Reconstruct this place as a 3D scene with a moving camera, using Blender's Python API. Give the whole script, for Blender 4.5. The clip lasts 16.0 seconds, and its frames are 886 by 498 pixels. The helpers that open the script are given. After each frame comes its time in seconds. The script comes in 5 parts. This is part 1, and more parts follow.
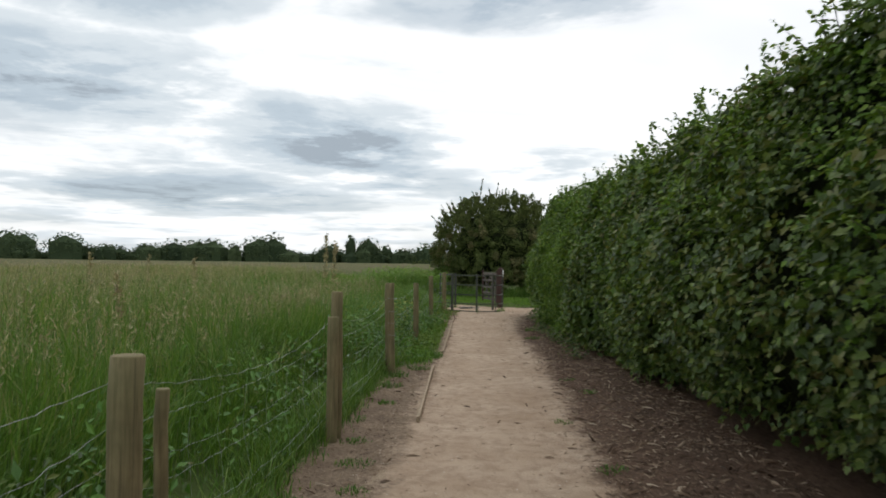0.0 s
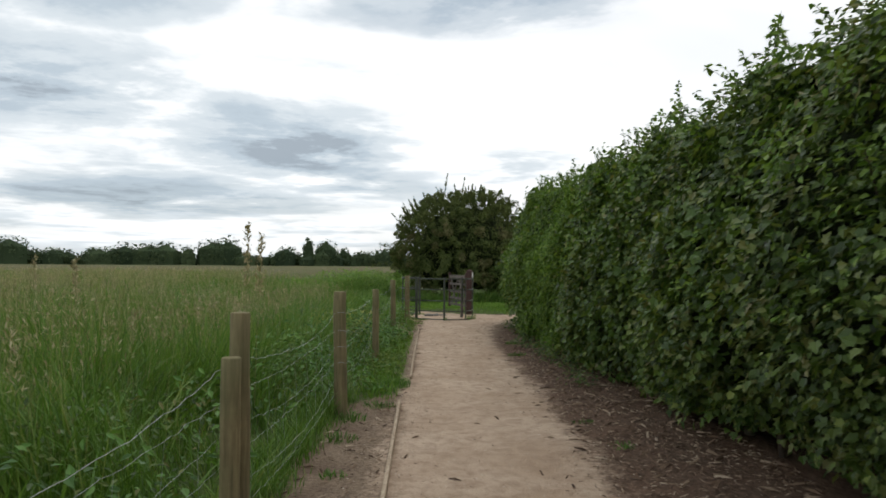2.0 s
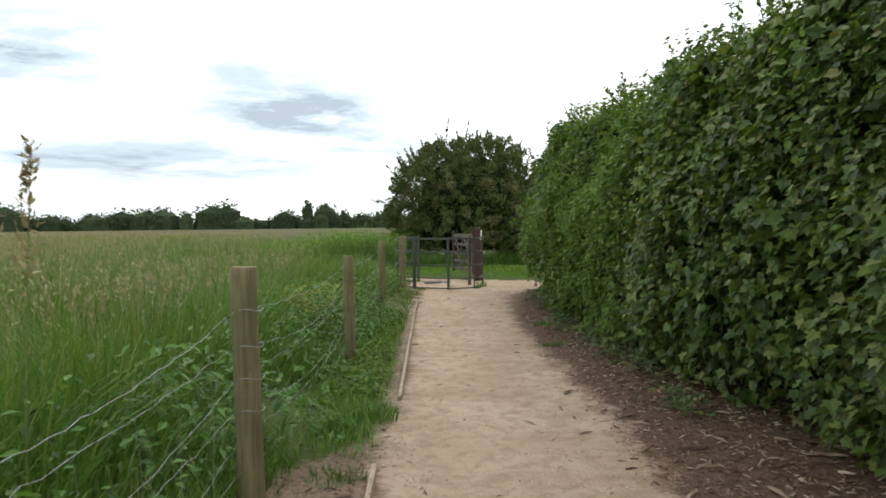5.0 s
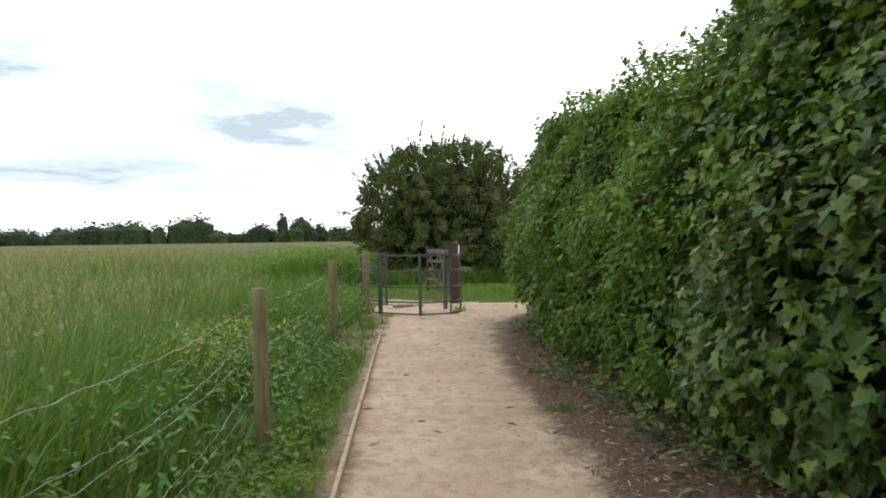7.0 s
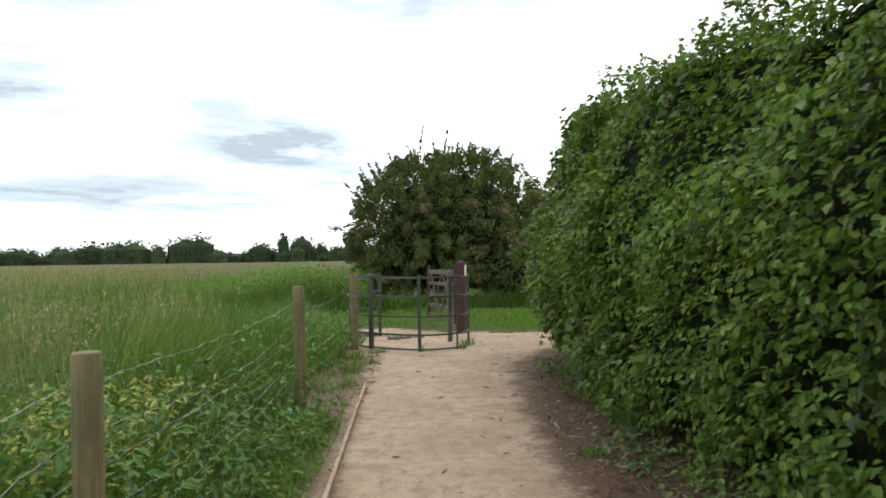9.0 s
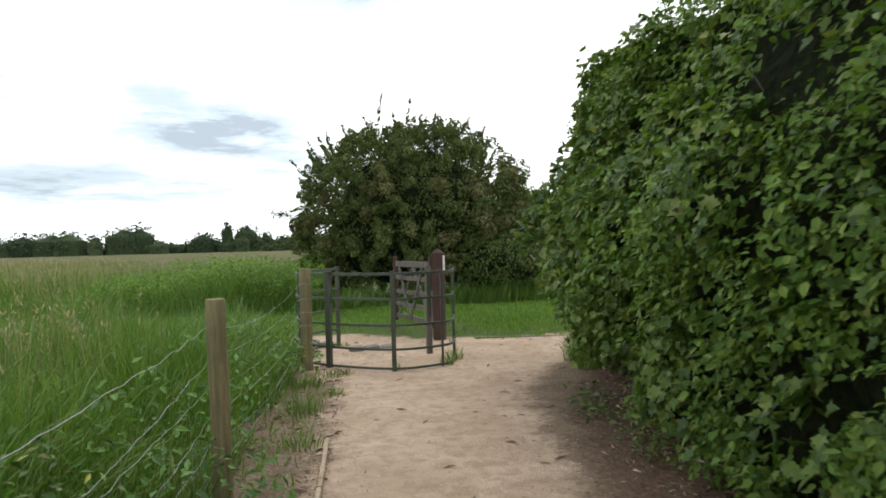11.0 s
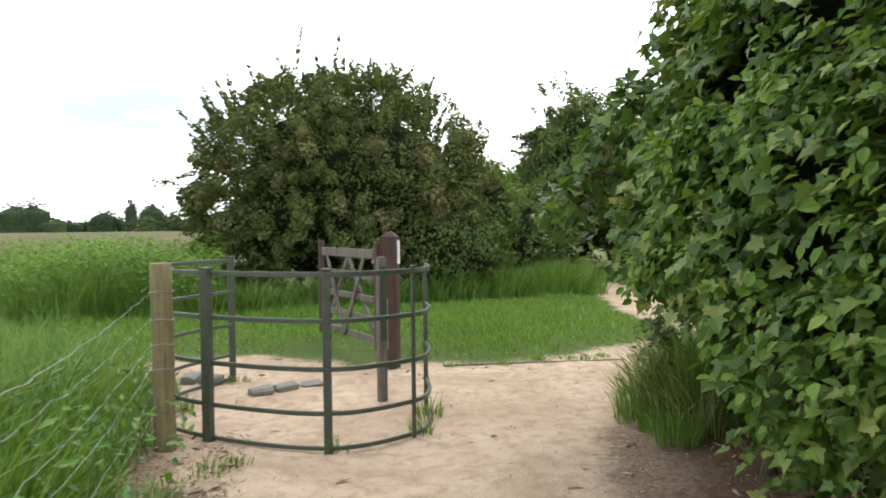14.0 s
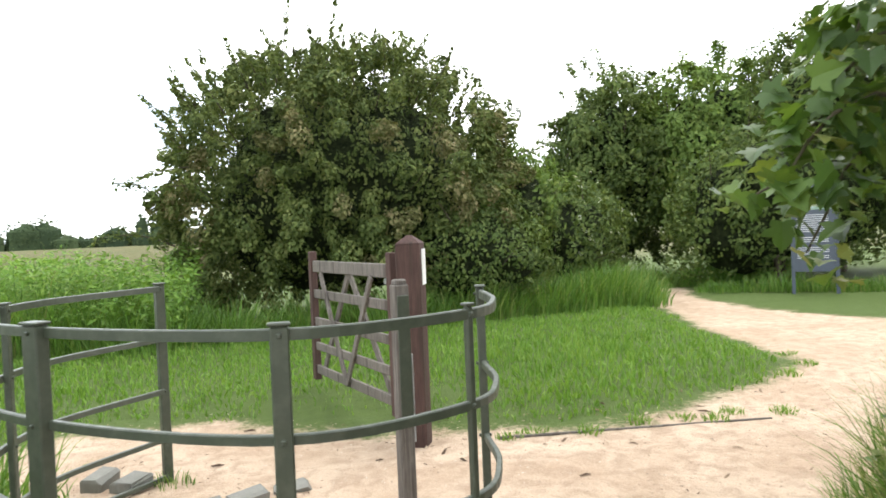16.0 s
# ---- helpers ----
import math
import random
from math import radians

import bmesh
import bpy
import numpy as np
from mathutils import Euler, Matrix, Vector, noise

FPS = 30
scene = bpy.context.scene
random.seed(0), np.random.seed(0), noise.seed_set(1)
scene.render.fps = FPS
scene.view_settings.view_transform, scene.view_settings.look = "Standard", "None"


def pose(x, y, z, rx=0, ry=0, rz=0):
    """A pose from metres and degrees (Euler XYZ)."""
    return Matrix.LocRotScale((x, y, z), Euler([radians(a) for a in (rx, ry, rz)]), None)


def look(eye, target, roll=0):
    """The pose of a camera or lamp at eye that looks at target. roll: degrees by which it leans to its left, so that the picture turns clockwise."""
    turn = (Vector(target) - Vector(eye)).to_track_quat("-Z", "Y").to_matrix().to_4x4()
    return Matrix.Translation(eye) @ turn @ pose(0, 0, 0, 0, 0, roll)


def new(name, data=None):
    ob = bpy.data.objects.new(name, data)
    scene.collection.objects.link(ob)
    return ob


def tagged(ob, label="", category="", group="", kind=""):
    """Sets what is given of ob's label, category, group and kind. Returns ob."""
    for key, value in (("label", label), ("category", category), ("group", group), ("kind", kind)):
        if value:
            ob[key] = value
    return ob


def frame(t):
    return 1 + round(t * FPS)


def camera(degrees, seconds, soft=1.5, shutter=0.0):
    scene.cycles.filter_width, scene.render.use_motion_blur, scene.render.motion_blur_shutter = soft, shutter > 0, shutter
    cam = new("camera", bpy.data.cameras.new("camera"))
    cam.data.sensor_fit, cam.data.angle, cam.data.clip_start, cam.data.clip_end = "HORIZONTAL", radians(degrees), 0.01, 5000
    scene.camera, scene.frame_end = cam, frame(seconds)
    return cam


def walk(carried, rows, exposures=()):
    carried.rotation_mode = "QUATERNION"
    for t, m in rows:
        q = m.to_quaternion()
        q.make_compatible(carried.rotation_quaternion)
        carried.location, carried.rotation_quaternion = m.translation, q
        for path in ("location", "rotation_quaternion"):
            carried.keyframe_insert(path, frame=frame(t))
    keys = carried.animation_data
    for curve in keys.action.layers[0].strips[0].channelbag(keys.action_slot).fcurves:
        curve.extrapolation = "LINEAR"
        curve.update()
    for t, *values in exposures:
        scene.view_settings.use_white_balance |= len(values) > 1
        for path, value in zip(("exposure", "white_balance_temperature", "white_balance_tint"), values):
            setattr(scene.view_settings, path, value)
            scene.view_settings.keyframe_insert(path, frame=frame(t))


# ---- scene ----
cam = camera(61.6, 16.0, 1.7, 0.3)
PATH = [
    (0, (1.018, -1.759, 1.551), (0.891, 0.236, 1.586), 0.7),
    (0.5, (0.958, -0.958, 1.601), (0.776, 1.034, 1.636), 0.6),
    (1, (0.884, -0.406, 1.583), (0.93, 1.593, 1.637), -0.6),
    (1.5, (0.818, 0.205, 1.528), (0.855, 2.204, 1.59), -0.2),
    (2, (0.74, 0.935, 1.527), (0.723, 2.935, 1.57), 0.4),
    (2.5, (0.639, 1.581, 1.556), (0.725, 3.579, 1.588), 0.3),
    (3, (0.619, 2.281, 1.53), (0.641, 4.281, 1.551), -0.1),
    (3.5, (0.602, 2.906, 1.501), (0.552, 4.906, 1.494), -0.0),
    (6, (0.706, 5.907, 1.436), (0.726, 7.906, 1.363), -1.0),
    (6.5, (0.698, 6.493, 1.494), (0.736, 8.491, 1.437), -0.9),
    (7, (0.767, 7.336, 1.466), (0.808, 9.336, 1.437), -0.8),
    (7.5, (0.748, 8.035, 1.43), (0.795, 10.035, 1.415), -0.7),
    (8, (0.8, 8.63, 1.442), (0.876, 10.629, 1.446), -0.7),
    (8.5, (0.821, 9.263, 1.475), (0.866, 11.262, 1.49), -0.6),
    (8.7, (0.81, 9.514, 1.445), (0.84, 11.514, 1.469), -0.8),
    (11, (0.446, 12.711, 1.469), (0.622, 14.703, 1.457), -1.5),
    (11.5, (0.37, 13.427, 1.445), (0.499, 15.423, 1.418), -1.1),
    (12, (0.406, 14.043, 1.416), (0.597, 16.034, 1.381), -0.8),
    (12.5, (0.455, 14.722, 1.451), (0.649, 16.712, 1.408), -0.3),
    (13, (0.396, 15.361, 1.466), (0.658, 17.343, 1.417), -0.5),
    (13.5, (0.421, 16.041, 1.429), (0.755, 18.012, 1.37), -0.8),
    (14, (0.402, 16.701, 1.439), (0.8, 18.66, 1.378), -0.6),
    (14.5, (0.365, 17.421, 1.436), (1.009, 19.314, 1.373), -1.2),
    (15, (0.475, 18.083, 1.432), (1.167, 19.959, 1.386), -2.1),
    (15.5, (0.511, 18.764, 1.456), (1.006, 20.701, 1.41), -1.8),
    (16, (0.69, 19.345, 1.412), (1.057, 21.31, 1.364), -2.4),
]
walk(cam, [(t, look(eye, target, roll)) for t, eye, target, roll in PATH],
     [(0, -0.64), (3.5, -0.55), (5.8, 0.08), (7.5, 0.08), (8.5, -0.02), (11, -0.03), (12.2, 0.05), (13.0, 0.3), (14.5, 0.75), (15.2, 1.02), (16, 1.05)])

# ---- light: bright overcast sky with grey cloud ----
world = bpy.data.worlds.new("sky")
scene.world = world
world.use_nodes = True


def overhead(az, el):
    """A direction, degrees east of north and above the horizon, on the flat cloud deck."""
    k = math.cos(radians(el)) / (math.sin(radians(el)) + 0.06)
    return math.sin(radians(az)) * k, math.cos(radians(az)) * k


# grey cloud bellies: direction, half width and half depth on the deck, how heavy
CLOUD_BANKS = [(*overhead(az, el), rx, ry, deep) for az, el, rx, ry, deep in (
    (-12, 8.6, 0.95, 1.5, 1.1), (-31, 12, 0.9, 1.0, 1.0), (-28, 19, 0.55, 0.5, 0.9), (1, 20, 0.7, 0.42, 1.1), (-23, 4.6, 1.9, 1.8, 0.75), (5, 7.3, 0.6, 0.9, 0.6), (-7, 6.2, 0.9, 1.0, 0.7),
    (60, 14, 1.2, 1.0, 1.0), (110, 25, 1.0, 0.8, 1.0), (170, 18, 1.4, 1.0, 1.0), (215, 32, 1.0, 0.7, 1.0), (260, 14, 1.3, 1.2, 1.0), (300, 26, 0.9, 0.7, 0.9))]


def cloud_sky(tree):
    n, l = tree.nodes, tree.links
    n.clear()
    out, bg = n.new("ShaderNodeOutputWorld"), n.new("ShaderNodeBackground")
    bg.inputs["Strength"].default_value = 0.1
    sky = n.new("ShaderNodeTexSky")
    sky.sky_type, sky.sun_disc = "NISHITA", False
    sky.sun_elevation, sky.sun_rotation = radians(58), radians(40)
    co = n.new("ShaderNodeTexCoord")
    sep = n.new("ShaderNodeSeparateXYZ")
    l.new(co.outputs["Generated"], sep.inputs[0])

    def math_(op, a, b=0.0):
        m = n.new("ShaderNodeMath")
        m.operation = op
        for i, v in enumerate((a, b)):
            if isinstance(v, (int, float)):
                m.inputs[i].default_value = v
            else:
                l.new(v, m.inputs[i])
        return m.outputs[0]

    up = math_("ADD", math_("MAXIMUM", sep.outputs[2], 0.0), 0.06)
    flat = n.new("ShaderNodeCombineXYZ")
    l.new(math_("DIVIDE", sep.outputs[0], up), flat.inputs[0])
    l.new(math_("DIVIDE", sep.outputs[1], up), flat.inputs[1])
    flat.inputs[2].default_value = 3.7

    def fog(scale, detail, rough, warp, offset):
        t = n.new("ShaderNodeTexNoise")
        t.inputs["Scale"].default_value, t.inputs["Detail"].default_value = scale, detail
        t.inputs["Roughness"].default_value, t.inputs["Distortion"].default_value = rough, warp
        mp = n.new("ShaderNodeMapping")
        mp.inputs["Location"].default_value = offset
        l.new(flat.outputs[0], mp.inputs[0])
        l.new(mp.outputs[0], t.inputs["Vector"])
        return t.outputs[0]

    def ramp(v, stops):
        r = n.new("ShaderNodeValToRGB")
        r.color_ramp.interpolation = "EASE"
        while len(r.color_ramp.elements) < len(stops):
            r.color_ramp.elements.new(0.5)
        for e, (p, c) in zip(r.color_ramp.elements, stops):
            e.position, e.color = p, (*c, 1)
        l.new(v, r.inputs[0])
        return r.outputs[0]

    # a high white sheet with streaks, and darker cloud banks drifting below it
    wisp = math_("SUBTRACT", math_("ADD", math_("MULTIPLY", fog(0.55, 6, 0.58, 0.5, (7.3, 2.6, 0)), 0.65), math_("MULTIPLY", fog(1.7, 5, 0.6, 0.4, (1.7, 9.1, 0)), 0.35)), 0.5)
    puff = math_("SUBTRACT", fog(1.1, 6, 0.62, 0.3, (4.1, 6.4, 0)), 0.5)
    bank = None
    for bx, by, rx, ry, deep in CLOUD_BANKS:
        ex = math_("DIVIDE", math_("SUBTRACT", math_("DIVIDE", sep.outputs[0], up), bx), rx)
        ey = math_("DIVIDE", math_("SUBTRACT", math_("DIVIDE", sep.outputs[1], up), by), ry)
        far = math_("SQRT", math_("ADD", math_("MULTIPLY", ex, ex), math_("MULTIPLY", ey, ey)))
        one = math_("MULTIPLY", math_("MAXIMUM", math_("SUBTRACT", 1.0, far), 0.0), deep)
        bank = one if bank is None else math_("MAXIMUM", bank, one)
    body = math_("SUBTRACT", math_("ADD", 0.50, math_("MULTIPLY", wisp, 0.9)), math_("MULTIPLY", bank, math_("ADD", 0.36, math_("MULTIPLY", puff, 2.2))))
    # brighter where the veiled sun stands
    toward = n.new("ShaderNodeVectorMath")
    toward.operation = "DOT_PRODUCT"
    toward.inputs[1].default_value = (0.33, 0.55, 0.77)
    l.new(co.outputs["Generated"], toward.inputs[0])
    body = math_("ADD", body, math_("MULTIPLY", math_("MAXIMUM", math_("SUBTRACT", toward.outputs["Value"], 0.55), 0.0), 0.35))
    shade = ramp(body, [(0.10, (0.62, 0.72, 0.82)), (0.26, (0.86, 1.00, 1.12)), (0.40, (1.15, 1.26, 1.34)), (0.54, (1.75, 1.78, 1.8))])
    grow = n.new("ShaderNodeVectorMath")
    grow.operation = "SCALE"
    grow.inputs["Scale"].default_value = 10.0
    l.new(shade, grow.inputs[0])
    cover = ramp(fog(0.5, 4, 0.6, 0.4, (8.0, 3.0, 0)), [(0.40, (0.80, 0.80, 0.80)), (0.55, (0.97, 0.97, 0.97))])
    mix = n.new("ShaderNodeMix")
    mix.data_type = "RGBA"
    l.new(cover, mix.inputs["Factor"])
    l.new(sky.outputs[0], mix.inputs["A"])
    l.new(grow.outputs[0], mix.inputs["B"])
    l.new(mix.outputs["Result"], bg.inputs["Color"])
    l.new(bg.outputs[0], out.inputs[0])


cloud_sky(world.node_tree)
sun = new("sun", bpy.data.lights.new("sun", "SUN"))
sun.data.energy, sun.data.angle, sun.data.color = 0.75, radians(30), (1.0, 0.96, 0.9)
sun.matrix_world = look((0, 0, 40), (-14, -16, 0))

# ---- materials ----


class Mat:
    """A small wrapper to wire up a procedural material."""

    def __init__(self, name):
        self.m = bpy.data.materials.new(name)
        self.m.use_nodes = True
        self.n, self.l = self.m.node_tree.nodes, self.m.node_tree.links
        self.n.clear()
        self.out = self.n.new("ShaderNodeOutputMaterial")
        self.co = self.n.new("ShaderNodeTexCoord").outputs["Object"]

    def wire(self, v, socket):
        if isinstance(v, (int, float)):
            socket.default_value = v
        elif isinstance(v, tuple):
            socket.default_value = (*v, 1) if len(socket.default_value) == 4 else v
        else:
            self.l.new(v, socket)

    def noise(self, scale, detail=4, rough=0.55, warp=0.0, stretch=None):
        t = self.n.new("ShaderNodeTexNoise")
        for k, v in (("Scale", scale), ("Detail", detail), ("Roughness", rough), ("Distortion", warp)):
            t.inputs[k].default_value = v
        v = self.co
        if stretch:
            mp = self.n.new("ShaderNodeMapping")
            mp.inputs["Scale"].default_value = stretch
            self.l.new(v, mp.inputs[0])
            v = mp.outputs[0]
        self.l.new(v, t.inputs["Vector"])
        return t.outputs[0]

    def cells(self, scale, feature="F1"):
        t = self.n.new("ShaderNodeTexVoronoi")
        t.feature = feature
        t.inputs["Scale"].default_value = scale
        self.l.new(self.co, t.inputs["Vector"])
        return t

    def math(self, op, a, b=0.0):
        m = self.n.new("ShaderNodeMath")
        m.operation = op
        self.wire(a, m.inputs[0])
        self.wire(b, m.inputs[1])
        return m.outputs[0]

    def ramp(self, v, stops, ease="LINEAR"):
        r = self.n.new("ShaderNodeValToRGB")
        r.color_ramp.interpolation = ease
        while len(r.color_ramp.elements) < len(stops):
            r.color_ramp.elements.new(0.5)
        for e, (p, c) in zip(r.color_ramp.elements, stops):
            e.position, e.color = p, (*c, 1) if isinstance(c, tuple) else (c, c, c, 1)
        self.l.new(v, r.inputs[0])
        return r.outputs[0]

    def mix(self, f, a, b, mode="MIX"):
        m = self.n.new("ShaderNodeMix")
        m.data_type, m.blend_type = "RGBA", mode
        self.wire(f, m.inputs["Factor"])
        self.wire(a, m.inputs["A"])
        self.wire(b, m.inputs["B"])
        return m.outputs["Result"]

    def bump(self, h, strength=0.4, distance=0.01, base=None):
        b = self.n.new("ShaderNodeBump")
        b.inputs["Strength"].default_value, b.inputs["Distance"].default_value = strength, distance
        self.l.new(h, b.inputs["Height"])
        if base:
            self.l.new(base, b.inputs["Normal"])
        return b.outputs[0]

    def island(self):
        return self.n.new("ShaderNodeNewGeometry").outputs["Random Per Island"]

    def attribute(self, name):
        a = self.n.new("ShaderNodeAttribute")
        a.attribute_name = name
        s = self.n.new("ShaderNodeSeparateColor")
        self.l.new(a.outputs["Color"], s.inputs[0])
        return s.outputs

    def finish(self, color, rough=0.6, metal=0.0, normal=None, spec=0.4, through_light=None, share=0.3):
        p = self.n.new("ShaderNodeBsdfPrincipled")
        self.wire(color, p.inputs["Base Color"])
        self.wire(rough, p.inputs["Roughness"])
        self.wire(metal, p.inputs["Metallic"])
        p.inputs["Specular IOR Level"].default_value = spec
        if normal:
            self.l.new(normal, p.inputs["Normal"])
        last = p.outputs[0]
        if through_light is not None:
            t = self.n.new("ShaderNodeBsdfTranslucent")
            self.wire(through_light, t.inputs["Color"])
            mx = self.n.new("ShaderNodeMixShader")
            mx.inputs[0].default_value = share
            self.l.new(last, mx.inputs[1])
            self.l.new(t.outputs[0], mx.inputs[2])
            last = mx.outputs[0]
        self.l.new(last, self.out.inputs[0])
        return self.m


def leaf_material(name, stops, rough=0.45, share=0.3, patch=0.6, spec=0.35, each=0.72):
    """Leaves: a colour for each leaf, and drifts of tone over the whole plant."""
    m = Mat(name)
    pick = m.math("ADD", m.math("MULTIPLY", m.island(), each), m.math("MULTIPLY", m.noise(patch, 3), 1 - each))
    c = m.ramp(pick, stops)
    vein = m.mix(m.ramp(m.noise(60, 2), [(0.4, 0.0), (0.65, 0.25)]), c, m.mix(1.0, c, (0.7, 0.75, 0.6), "MULTIPLY"))
    return m.finish(vein, rough, 0, None, spec, m.mix(1.0, c, (1.5, 1.5, 0.7), "MULTIPLY"), share * 0.75)


hedge_leaf = leaf_material("hedge_leaf", [(0.15, (0.024, 0.045, 0.012)), (0.36, (0.048, 0.085, 0.019)), (0.54, (0.080, 0.130, 0.027)), (0.68, (0.128, 0.172, 0.042)), (0.88, (0.178, 0.150, 0.062))], 0.48, spec=0.3, patch=1.1, each=0.6)
hornbeam_leaf = leaf_material("hornbeam_leaf", [(0.15, (0.048, 0.096, 0.014)), (0.5, (0.098, 0.182, 0.028)), (0.85, (0.180, 0.262, 0.050))], 0.5, 0.36, spec=0.25)
sycamore_leaf = leaf_material("sycamore_leaf", [(0.15, (0.039, 0.074, 0.018)), (0.45, (0.072, 0.131, 0.028)), (0.72, (0.115, 0.179, 0.037)), (0.90, (0.202, 0.221, 0.063))], 0.48, 0.36, spec=0.28)
bush_leaf = leaf_material("bush_leaf", [(0.20, (0.034, 0.052, 0.016)), (0.40, (0.072, 0.102, 0.029)), (0.60, (0.130, 0.160, 0.048)), (0.82, (0.215, 0.228, 0.086))], 0.65, 0.2, 1.7, 0.15, 0.34)
bush_pale = leaf_material("bush_pale", [(0.2, (0.075, 0.085, 0.032)), (0.5, (0.140, 0.140, 0.058)), (0.85, (0.25, 0.21, 0.115))], 0.65, 0.2, 1.7, 0.08, 0.5)
tree_leaf = leaf_material("tree_leaf", [(0.15, (0.042, 0.068, 0.022)), (0.5, (0.088, 0.128, 0.036)), (0.85, (0.165, 0.200, 0.062))], 0.6, 0.3, 1.0, 0.14, 0.5)
bright_leaf = leaf_material("bright_leaf", [(0.2, (0.085, 0.140, 0.034)), (0.6, (0.145, 0.212, 0.050)), (0.9, (0.205, 0.250, 0.068))], 0.6, 0.32, 1.0, 0.14, 0.5)
weed_leaf = leaf_material("weed_leaf", [(0.2, (0.045, 0.105, 0.022)), (0.55, (0.085, 0.190, 0.034)), (0.9, (0.140, 0.260, 0.055))], 0.5, 0.34)
# lighter, bluer greens: the haze of distance is put into the leaf colour
hazed_far_leaf = leaf_material("hazed_far_leaf", [(0.2, (0.040, 0.062, 0.034)), (0.55, (0.064, 0.094, 0.046)), (0.9, (0.092, 0.124, 0.060))], 0.8, 0.15, 0.05, 0.1)
young_leaf = leaf_material("young_leaf", [(0.15, (0.080, 0.135, 0.024)), (0.5, (0.135, 0.205, 0.040)), (0.8, (0.200, 0.240, 0.062)), (0.95, (0.26, 0.19, 0.085))], 0.5, 0.36, 1.2, 0.25, 0.6)
petal = leaf_material("petal", [(0.2, (0.62, 0.62, 0.55)), (0.8, (0.80, 0.80, 0.74))], 0.6, 0.3)
meadow_blade = leaf_material("meadow_blade", [(0.15, (0.060, 0.125, 0.022)), (0.45, (0.095, 0.190, 0.030)), (0.72, (0.140, 0.240, 0.048)), (0.92, (0.260, 0.270, 0.100))], 0.5, 0.36)
lawn_blade = leaf_material("lawn_blade", [(0.15, (0.075, 0.150, 0.022)), (0.5, (0.125, 0.235, 0.034)), (0.85, (0.205, 0.300, 0.062))], 0.55, 0.36, 1.3, 0.25, 0.5)
seed_head = leaf_material("seed_head", [(0.15, (0.20, 0.165, 0.095)), (0.55, (0.34, 0.29, 0.175)), (0.9, (0.50, 0.44, 0.30))], 0.7, 0.25)
dry_blade = leaf_material("dry_blade", [(0.15, (0.09, 0.13, 0.035)), (0.5, (0.18, 0.20, 0.075)), (0.9, (0.38, 0.35, 0.19))], 0.6, 0.3)


def ground_material():
    m = Mat("ground")
    zone = m.attribute("zone")
    ragged = m.math("ADD", m.math("MULTIPLY", m.math("SUBTRACT", m.noise(2.2, 5, 0.65, 0.3), 0.5), 0.75), m.math("MULTIPLY", m.math("SUBTRACT", m.noise(18, 4, 0.7), 0.5), 0.55))

    def inside(channel, soft=0.07):
        return m.ramp(m.math("ADD", channel, ragged), [(0.5 - soft, 0.0), (0.5 + soft, 1.0)], "EASE")

    grit = m.cells(95).outputs["Distance"]
    pebble = m.cells(38)
    fine = m.noise(75, 5, 0.75)
    broad = m.noise(1.1, 5, 0.6, 0.4)
    # soil of the verge
    soil = m.mix(m.ramp(m.noise(3.0, 5, 0.65), [(0.35, 0.0), (0.65, 1.0)]), (0.190, 0.135, 0.092), (0.300, 0.225, 0.155))
    soil = m.mix(m.ramp(m.noise(30, 4, 0.7), [(0.42, 0.0), (0.66, 0.85)]), soil, (0.095, 0.064, 0.042))
    # pale trodden gravel
    sand = m.mix(m.ramp(broad, [(0.32, 0.0), (0.68, 1.0)]), (0.420, 0.298, 0.202), (0.580, 0.448, 0.332))
    sand = m.mix(m.ramp(m.noise(7.5, 4, 0.6, 0.6), [(0.44, 0.0), (0.66, 0.7)]), sand, (0.315, 0.215, 0.145))
    sand = m.mix(m.ramp(grit, [(0.05, 0.55), (0.5, 0.0)]), sand, (0.60, 0.49, 0.37))
    sand = m.mix(m.ramp(fine, [(0.52, 0.0), (0.70, 0.6)]), sand, (0.25, 0.172, 0.115))
    sand = m.mix(m.ramp(pebble.outputs["Distance"], [(0.0, 0.5), (0.16, 0.0)]), sand, (0.58, 0.47, 0.35))
    # bark mulch under the hedge
    bark = m.mix(m.ramp(m.noise(26, 5, 0.75, 0.8, (1.0, 0.45, 1.0)), [(0.35, 0.0), (0.7, 1.0)]), (0.062, 0.038, 0.025), (0.205, 0.133, 0.088))
    bark = m.mix(m.ramp(m.noise(2.4, 4), [(0.4, 0.0), (0.75, 0.5)]), bark, (0.150, 0.085, 0.055))
    # soil beneath grass
    turf = m.mix(m.noise(9, 5, 0.7), (0.045, 0.070, 0.018), (0.105, 0.150, 0.035))
    # open field far off: ripe grass
    ripe = m.mix(m.ramp(m.noise(0.05, 5, 0.6), [(0.35, 0.0), (0.65, 1.0)]), (0.100, 0.115, 0.042), (0.150, 0.138, 0.062))
    c = m.mix(inside(zone[2]), soil, turf)
    c = m.mix(inside(zone[1], 0.22), c, bark)
    c = m.mix(inside(zone[0], 0.16), c, sand)
    far = m.n.new("ShaderNodeAttribute")
    far.attribute_name = "field"
    c = m.mix(far.outputs["Fac"], c, ripe)
    h = m.math("ADD", m.math("MULTIPLY", fine, 0.5), m.math("ADD", m.math("MULTIPLY", pebble.outputs["Distance"], -0.35), m.math("MULTIPLY", m.noise(9, 5, 0.65), 0.9)))
    return m.finish(c, 0.92, 0, m.bump(h, 0.8, 0.035), 0.2)


